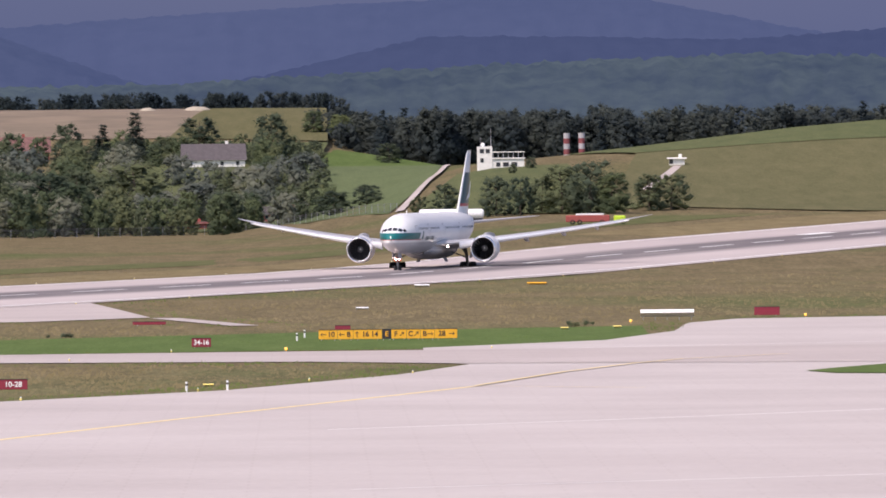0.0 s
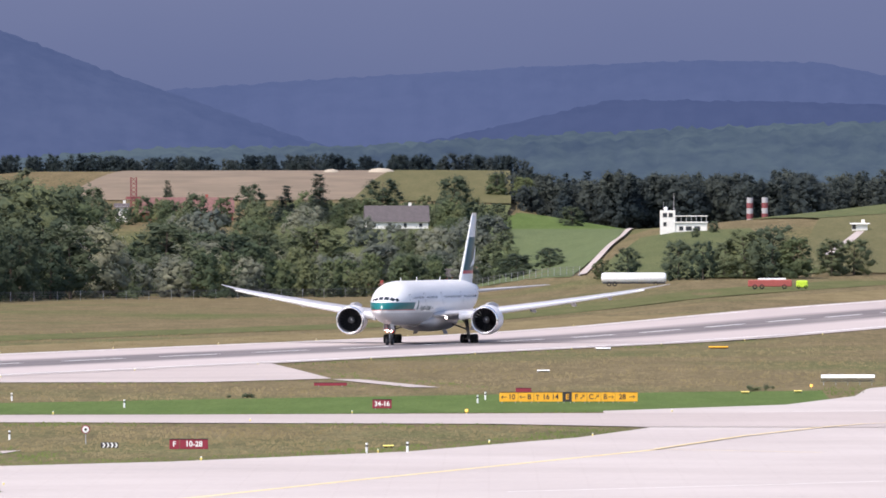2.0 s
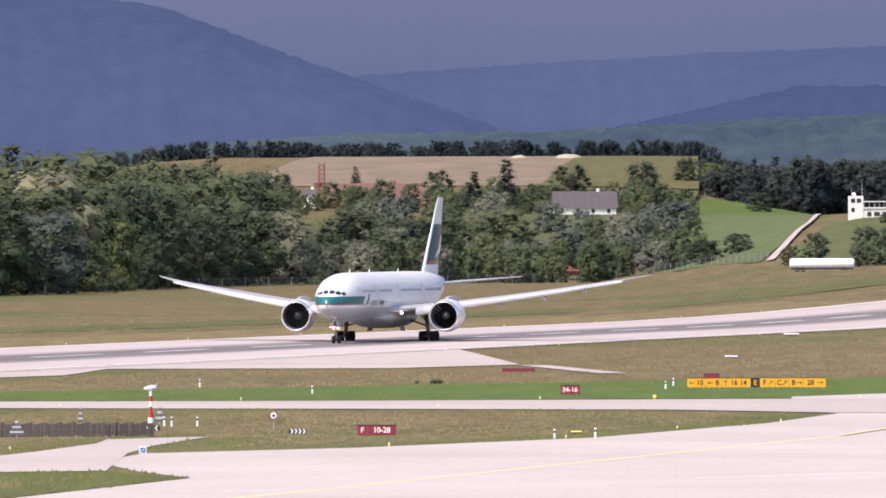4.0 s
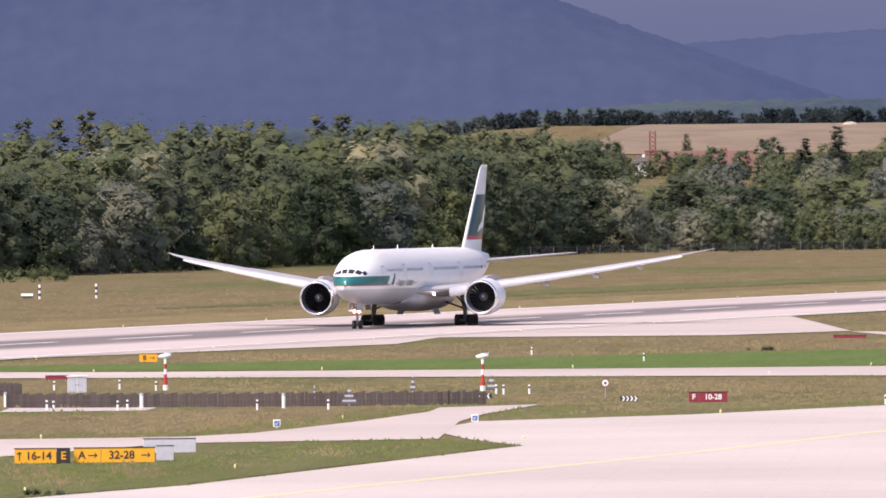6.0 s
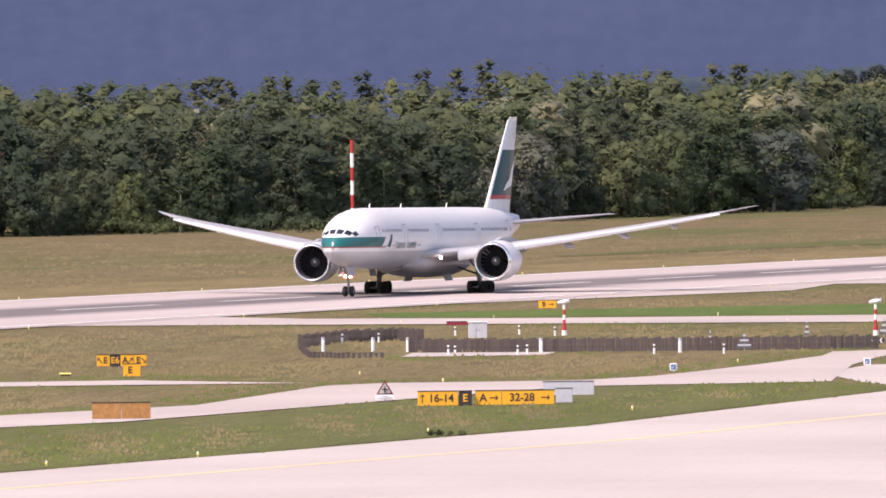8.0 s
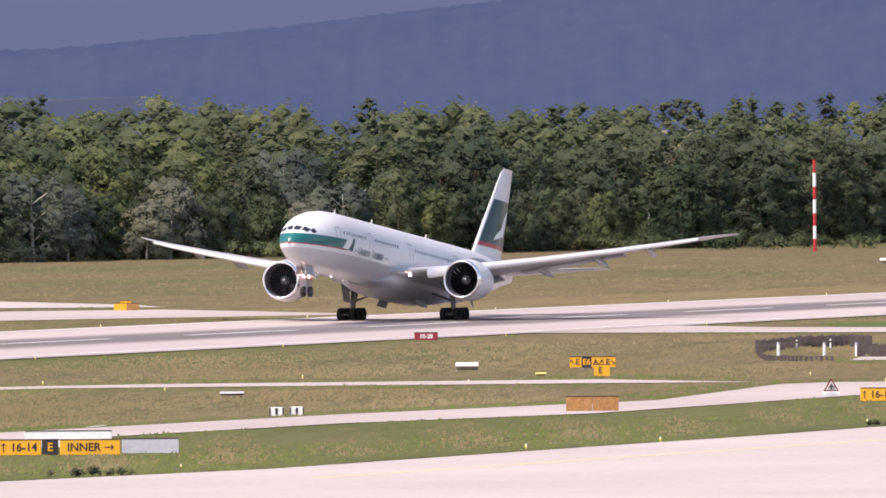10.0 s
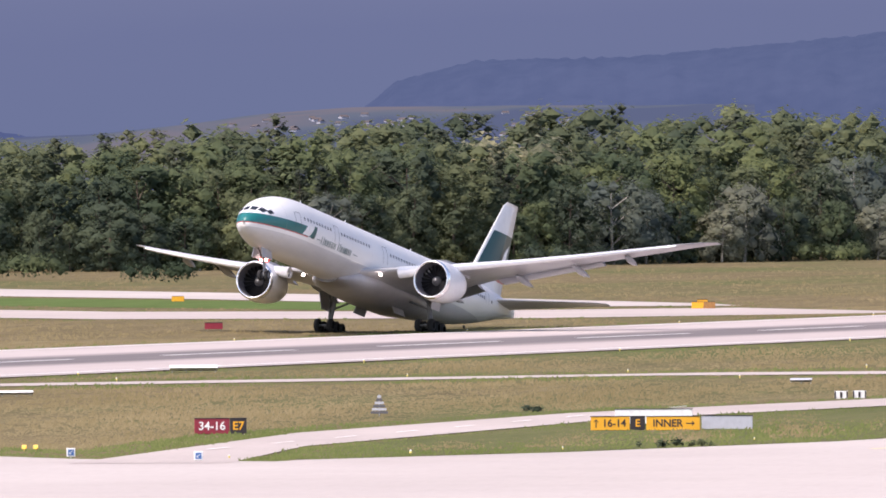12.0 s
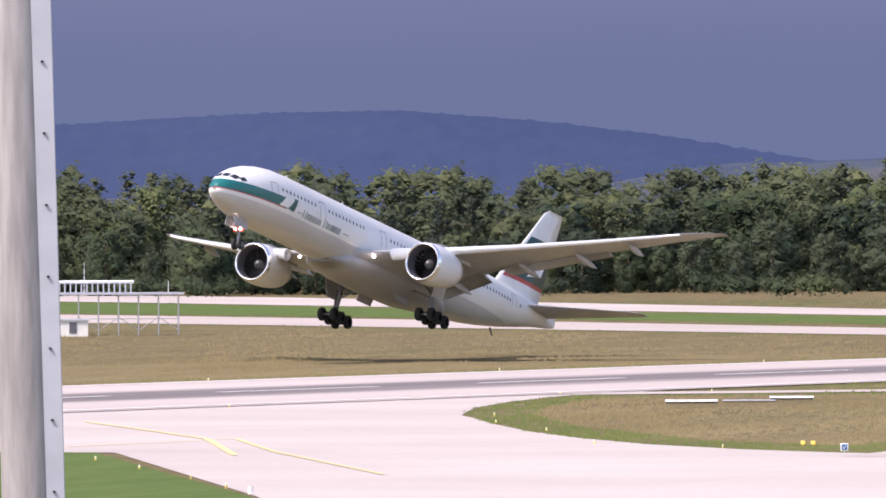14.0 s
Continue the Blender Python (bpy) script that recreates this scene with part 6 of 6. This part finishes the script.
def road_signs():
    # warning triangle with an aircraft
    t = thing("warning_sign", "red and white triangular aircraft warning sign on a post", "sign", m=facing(-61.1, 697.5))
    bm = bmesh.new()
    tube(bm, (0, 0.04, -0.1), (0, 0.04, 0.5), 0.04, n=6)
    part("post", bm_mesh("post", bm, M_STEEL), t)
    for name, s, d, mat in (("rim", 1.0, 0.0, M_SIGNRED), ("face", 0.74, -0.03, M_WHITE)):
        bm = bmesh.new()
        c = 0.72
        vs = [bm.verts.new((x * s, d, c + z * s)) for x, z in ((-0.52, -0.28), (0.52, -0.28), (0, 0.60))]
        bm.faces.new(vs)
        bmesh.ops.solidify(bm, geom=bm.faces[:], thickness=0.03)
        part(name, bm_mesh(name, bm, mat), t)
    bm = bmesh.new()
    box(bm, 0.07, 0.02, 0.36, Matrix.Translation((0, -0.07, 0.55)))
    box(bm, 0.36, 0.02, 0.07, Matrix.Translation((0, -0.07, 0.70)))
    part("symbol", bm_mesh("symbol", bm, M_BLACK), t)
    bm = bmesh.new()
    box(bm, 1.15, 0.05, 0.26, Matrix.Translation((0, 0, 0.14)))
    part("plate", bm_mesh("plate", bm, M_WHITE), t)
    bm = bmesh.new()
    box(bm, 0.5, 0.02, 0.05, Matrix.Translation((0, -0.04, 0.30)))
    box(bm, 0.9, 0.02, 0.05, Matrix.Translation((0, -0.04, 0.19)))
    part("writing", bm_mesh("writing", bm, M_GREYP), t)
    # round prohibition sign
    t = thing("road_sign", "round white and red road sign on a post", "sign", m=facing(-30.3, 884.5))
    bm = bmesh.new()
    tube(bm, (0, 0.03, -0.1), (0, 0.03, 1.4), 0.035, n=6)
    part("post", bm_mesh("post", bm, M_STEEL), t)
    for name, r, d, mat in (("rim", 0.33, 0.0, M_SIGNRED), ("face", 0.25, -0.04, M_WHITE), ("bar", 0.1, -0.07, M_BLACK)):
        bm = bmesh.new()
        tube(bm, (0, d, 1.1), (0, d - 0.035, 1.1), r, n=20)
        part(name, bm_mesh(name, bm, mat), t)
    # chevron boards
    for x, y, turn in ((-27.9, 865.5, 0), (-39.3, 880, 180)):
        t = thing("chevron_board", "low black and white chevron board", "board", m=facing(x, y))
        bm = bmesh.new()
        box(bm, 1.3, 0.08, 0.4, Matrix.Translation((0, 0, 0.06)), 0.02)
        part("board", bm_mesh("board", bm, M_BLACK), t)
        bm = bmesh.new()
        sg = 1 if turn == 0 else -1
        for k in range(4):
            cx = -0.46 + 0.3 * k
            for e in (1, -1):
                bm.faces.new([bm.verts.new(p) for p in ((cx - sg * 0.07, -0.055, 0.26 + e * 0.18), (cx + sg * 0.05, -0.055, 0.26 + e * 0.18), (cx + sg * 0.17, -0.055, 0.26), (cx + sg * 0.05, -0.055, 0.26))])
        part("chevron", bm_mesh("chevron", bm, M_WHITE), t)
    # white cabinet
    t = thing("equipment_cabinet", "white metal equipment cabinet behind the fence", "cabinet", m=facing(-73.3, 924))
    bm = bmesh.new()
    box(bm, 1.5, 1.0, 1.25, None, 0.03)
    part("body", bm_mesh("body", bm, M_WHITE), t)
    bm = bmesh.new()
    box(bm, 1.7, 1.2, 0.08, Matrix.Translation((0, 0, 1.25)), 0.02)
    part("lid", bm_mesh("lid", bm, M_WHITE), t)
    for sx in (-0.38, 0.38):
        bm = bmesh.new()
        box(bm, 0.70, 0.03, 1.05, Matrix.Translation((sx, -0.51, 0.1)), 0.005)
        d = part("door", bm_mesh("door", bm, M_GREYP), t)
        bm = bmesh.new()
        box(bm, 0.04, 0.04, 0.18, Matrix.Translation((sx - 0.28 * (1 if sx > 0 else -1), -0.54, 0.55)))
        part("handle", bm_mesh("handle", bm, M_DARK), d)


road_signs()


def picket_fence():
    """A dark wooden fence of upright pickets, closed to a loop at its west end."""
    line = [(-81.5, 862), (-84.0, 885), (-82.5, 908), (-79.0, 915), (-76.2, 905), (-74.6, 884), (-73.5, 862), (-61.4, 858.5), (-46.0, 858.5), (-41.8, 859), (-38.3, 860)]
    front = [(-81.5, 862), (-79.5, 846), (-76.5, 841), (-73.7, 840)]
    rng = random.Random(8)
    for pts, hh, cnt in ((line, 1.1, 250), (front, 0.5, 26)):
        f = thing("picket_fence", "dark weathered wooden picket fence", "fence")
        # pickets even across the view
        run = [abs(b[0] - a[0]) + 0.16 * abs(b[1] - a[1]) for a, b in zip(pts, pts[1:])]
        total = sum(run)
        meshes = []
        for k in range(4):
            bm = bmesh.new()
            box(bm, 0.245, 0.04, hh * (0.94 + 0.04 * k), Matrix.Translation((0, 0, -0.08)))
            meshes.append(bm_mesh("picket", bm, M_WOOD))
        for i in range(cnt):
            d = total * i / (cnt - 1)
            for (a, b), r in zip(zip(pts, pts[1:]), run):
                if d <= r + 1e-6:
                    break
                d -= r
            k = d / r
            x, y = a[0] + (b[0] - a[0]) * k, a[1] + (b[1] - a[1]) * k
            part("picket", meshes[i % 4], f, m=Matrix.Translation((x, y, 0)) @ pose(0, 0, 0, 0, rng.uniform(-2, 2), rng.uniform(-12, 12)))
        bm = bmesh.new()
        for (a, b) in zip(pts, pts[1:]):
            for z in (hh * 0.25, hh * 0.78):
                tube(bm, (a[0], a[1] + 0.05, z), (b[0], b[1] + 0.05, z), 0.035, n=4)
        part("rail", bm_mesh("rail", bm, M_WOOD), f)
    sheet("pad", [(-72.5, 842), (-62, 845), (-62, 856), (-73, 858)], 0.05, M_CONC, "small concrete pad inside the fence", "pad")


picket_fence()


def inside(px, py, pts):
    """Which of the places lie within an outline."""
    hit = np.zeros(len(px), bool)
    for (ax, ay), (bx, by) in zip(pts, pts[1:] + pts[:1]):
        if ay != by:
            hit ^= ((ay > py) != (by > py)) & (px < (bx - ax) * (py - ay) / (by - ay) + ax)
    return hit


def tuft_mat(name, lo, mid, hi):
    m = Mat(name, 0.95, spec=0.05)
    isl = m.node("ShaderNodeNewGeometry").outputs["Random Per Island"]
    patch_ = m.noise(0.05, 4, stretch=(1.0, 0.25, 1.0))
    m.color(m.ramp(m.math("ADD", m.math("MULTIPLY", isl, 0.30), m.math("MULTIPLY", patch_, 0.70)), [(0.25, lo), (0.5, mid), (0.75, hi)]))
    return m.m


def tall_grass():
    """Uneven tufts over the unmown meadows, greener beside the paving."""
    rng = np.random.default_rng(44)
    n = 150000
    b = np.radians(rng.uniform(-17.5, 3.2, n))
    r = 1 / rng.uniform(1 / 1900, 1 / 440, n)
    px, py = r * np.sin(b), r * np.cos(b) - 10
    du, dv = px - RUN_O.x, py - RUN_O.y
    across = np.abs(du * RUN_Y.x + dv * RUN_Y.y - MID)
    paved, mown, rim = across < 31.0, np.zeros(n, bool), across < 37
    reach = 5.5
    for pts, material in LAID:
        if material in (M_CONC, M_TAXI, M_PATH):
            paved |= inside(px, py, pts)
            for ox, oy in ((reach, 0), (-reach, 0), (0, 3 * reach), (0, -3 * reach)):
                rim |= inside(px + ox, py + oy, pts)
        elif material == M_VERGE:
            rim |= inside(px, py, pts) & (np.sin(px * 0.9 + py * 0.13) + rng.normal(size=n) > -0.45)
        elif material == M_LAWN:
            mown |= inside(px, py, pts)
    east = (px > -20) & (py > 1700)
    for name, keep, tall, label, colours in (
            ("meadow_tufts", ~paved & ~mown & ~rim & ~east, 0.36, "tall dry meadow grass", ((0.122, 0.102, 0.050), (0.165, 0.134, 0.070), (0.22, 0.176, 0.10))),
            ("verge_tufts", ~paved & ~mown & rim & ~east, 0.30, "green tufts of grass beside the paving", ((0.070, 0.092, 0.030), (0.096, 0.118, 0.038), (0.138, 0.148, 0.056))),
            ("lawn_tufts", mown & ~paved, 0.10, "short green lawn grass", ((0.07, 0.115, 0.028), (0.095, 0.145, 0.038), (0.13, 0.17, 0.055)))):
        x, y = px[keep], py[keep]
        c = len(x)
        h = tall * rng.uniform(0.35, 1.15, c) * (0.6 + 0.4 * np.sin(x * 0.21) * np.sin(y * 0.05))
        blades = []
        for _ in range(3):
            ox, w = rng.normal(size=c) * 0.25, rng.uniform(0.05, 0.12, c)
            lean = rng.normal(size=c) * 0.10
            oy = rng.normal(size=c) * 0.2
            hh = h * rng.uniform(0.6, 1.0, c)
            z = np.full(c, -0.02)
            blades.append(np.stack([np.stack([x + ox - w, y + oy, z], 1), np.stack([x + ox + w, y + oy, z], 1), np.stack([x + ox + lean, y + oy + 0.04 + np.abs(lean), hh], 1)], 1))
        v = np.concatenate(blades).reshape(-1, 3)
        q = np.tile(np.array((0.0, -0.30, 0.954)), (len(v), 1))
        me = leaf_mesh(name, v, np.arange(len(v)).reshape(-1, 3), q, tuft_mat(name, *colours))
        tagged(new(name, me), label, "grass", kind="stuff")


tall_grass()


def antenna_platform():
    """A white antenna array on a steel deck beyond the runway."""
    x, y = -334, 1121
    t = thing("antenna_platform", "white antenna array on a steel frame deck", "platform", m=facing(x, y))
    bm = bmesh.new()
    box(bm, 15.5, 5, 0.25, Matrix.Translation((0, 0, 4.9)))
    part("deck", bm_mesh("deck", bm, M_GREYP), t)
    for i in range(7):
        for sy in (-2.2, 2.2):
            bm = bmesh.new()
            tube(bm, (-7.3 + 2.4 * i, sy, -0.1), (-7.3 + 2.4 * i, sy, 4.95), 0.07, n=6)
            part("post", bm_mesh("post", bm, M_STEEL), t)
    bm = bmesh.new()
    for i in range(6):
        tube(bm, (-7.3 + 2.4 * i, -2.2, 0.6 + 1.6 * (i % 2)), (-4.9 + 2.4 * i, -2.2, 2.2 - 1.6 * (i % 2) + 0.0), 0.05, n=5)
        tube(bm, (-7.3 + 2.4 * i, -2.2, 2.0), (-4.9 + 2.4 * i, -2.2, 2.0), 0.05, n=5)
    part("brace", bm_mesh("brace", bm, M_STEEL), t)
    for i in range(14):
        bm = bmesh.new()
        box(bm, 0.16, 0.5, 1.1, Matrix.Translation((-7.2 + 0.66 * i, -1, 5.15)))
        part("fin", bm_mesh("fin", bm, M_GREYP), t)
        bm = bmesh.new()
        tube(bm, (-7.5 + 0.66 * i, -1, 6.42), (-6.85 + 0.66 * i, -1, 6.42), 0.2, n=8)
        part("radome", bm_mesh("radome", bm, M_WHITE), t)
    bm = bmesh.new()
    tube(bm, (-4.2, 0, 5.1), (-4.2, 0, 8.8), 0.07, 0.03, 6)
    tube(bm, (5.9, 0, 5.1), (5.9, 0, 6.6), 0.05, 0.03, 6)
    part("rod", bm_mesh("rod", bm, M_WHITE), t)
    t = thing("equipment_hut", "low white equipment hut beside the antenna deck", "hut", m=facing(-338.5, 1108))
    bm = bmesh.new()
    box(bm, 8.0, 3, 1.9, None, 0.03)
    part("wall", bm_mesh("wall", bm, M_PLASTER), t)
    bm = bmesh.new()
    box(bm, 8.4, 3.4, 0.2, Matrix.Translation((0, 0, 1.9)))
    part("roof", bm_mesh("roof", bm, M_GREYP), t)
    bm = bmesh.new()
    box(bm, 0.9, 0.08, 1.3, Matrix.Translation((2.2, -1.52, 0.4)))
    part("door", bm_mesh("door", bm, M_DUCT), t)


antenna_platform()


def light_mast():
    """The near white mast with a steel cable rail at its side."""
    x, y = 17.29, -177.09
    t = thing("floodlight_mast", "thick white steel mast with a grey bolted rail", "mast", m=Matrix.Translation((x, y, 15.8)) @ Matrix.Rotation(radians(15.5), 4, "Z") @ pose(0, 0, 0, 0, -1.4) @ Matrix.Translation((0, 0, -15.8)) @ Matrix.Diagonal((1.316, 1.316, 1, 1)))
    v, f = lathe([(-0.1, 0.16), (0.0, 0.16), (15.0, 0.135), (26, 0.115), (26.1, 0.02)], 32)
    m = Mat("mast_paint", 0.45, metal=0.0)
    st = m.noise(3.0, 6, stretch=(6.0, 6.0, 0.5))
    m.color(m.ramp(st, [(0.35, (0.24, 0.22, 0.22)), (0.6, (0.35, 0.325, 0.32))]))
    part("pole", mesh_from("pole", [(-z, yy, xx) for xx, yy, z in v], f, m.m, True), t)
    bm = bmesh.new()
    box(bm, 0.105, 0.06, 25, Matrix.Translation((0.118, -0.08, 0.2)), 0.004)
    r = part("rail", bm_mesh("rail", bm, M_GREYP), t, "grey steel rail with bolts")
    for k in range(26):
        bm = bmesh.new()
        z = 10.1 + 0.455 * k
        tube(bm, (0.118, -0.11, z), (0.118, -0.122, z), 0.008, n=6)
        part("bolt", bm_mesh("bolt", bm, M_DARK), r)


light_mast()


# ---------------------------------------------------------------- what moves
def flight(x, y, z, turn, pitch):
    """Airliner pose: nose heading and pitch in degrees."""
    return pose(x, y, z) @ pose(0, 0, 0, 0, 0, turn) @ pose(0, 0, 0, 0, -pitch)


FLIGHT = [
    (0.0, 19.13, 1811.94, 0.00, -100.35, 0.00),
    (1.5, -1.37, 1701.87, 0.00, -100.20, 0.00),
    (4.3, -41.80, 1487.76, 0.00, -100.34, 0.00),
    (5.0, -52.44, 1432.16, 0.00, -100.18, 0.00),
    (6.5, -75.16, 1306.33, 0.00, -100.01, 0.00),
    (7.5, -91.11, 1228.14, 0.00, -100.31, 0.00),
    (9.8, -135.93, 1106.28, 0.00, -100.59, 4.72),
    (10.5, -151.83, 1074.30, 0.00, -101.07, 6.32),
    (11.0, -163.29, 1053.04, 0.00, -101.07, 7.47),
    (12.5, -201.38, 974.85, 1.04, -102.19, 10.73),
    (13.3, -224.09, 928.25, 2.94, -102.63, 12.34),
    (14.0, -246.38, 898.79, 4.35, -104.10, 12.89),
]
FLEX = [(0.0, -0.13), (1.5, -0.01), (4.3, 0.29), (5.0, 0.55), (6.5, 0.48), (7.5, 0.81), (9.8, 2.27), (10.5, 3.13), (11.0, 3.23), (12.5, 4.57), (13.3, 4.61), (14.0, 5.19)]


def motions():
    walk(AIRLINER, [(t, flight(x, y, z, turn, pitch)) for t, x, y, z, turn, pitch in FLIGHT])
    for w, side, root in WINGS:
        walk(w, [(t, pose(*root, side * a)) for t, a in FLEX])
    for truck, y in TRUCKS:
        walk(truck, [(t, pose(0, y, 0.68 if t < 11.2 else -0.05, 0, p if t < 11.2 else -4.0)) for t, *_, p in FLIGHT])


motions()
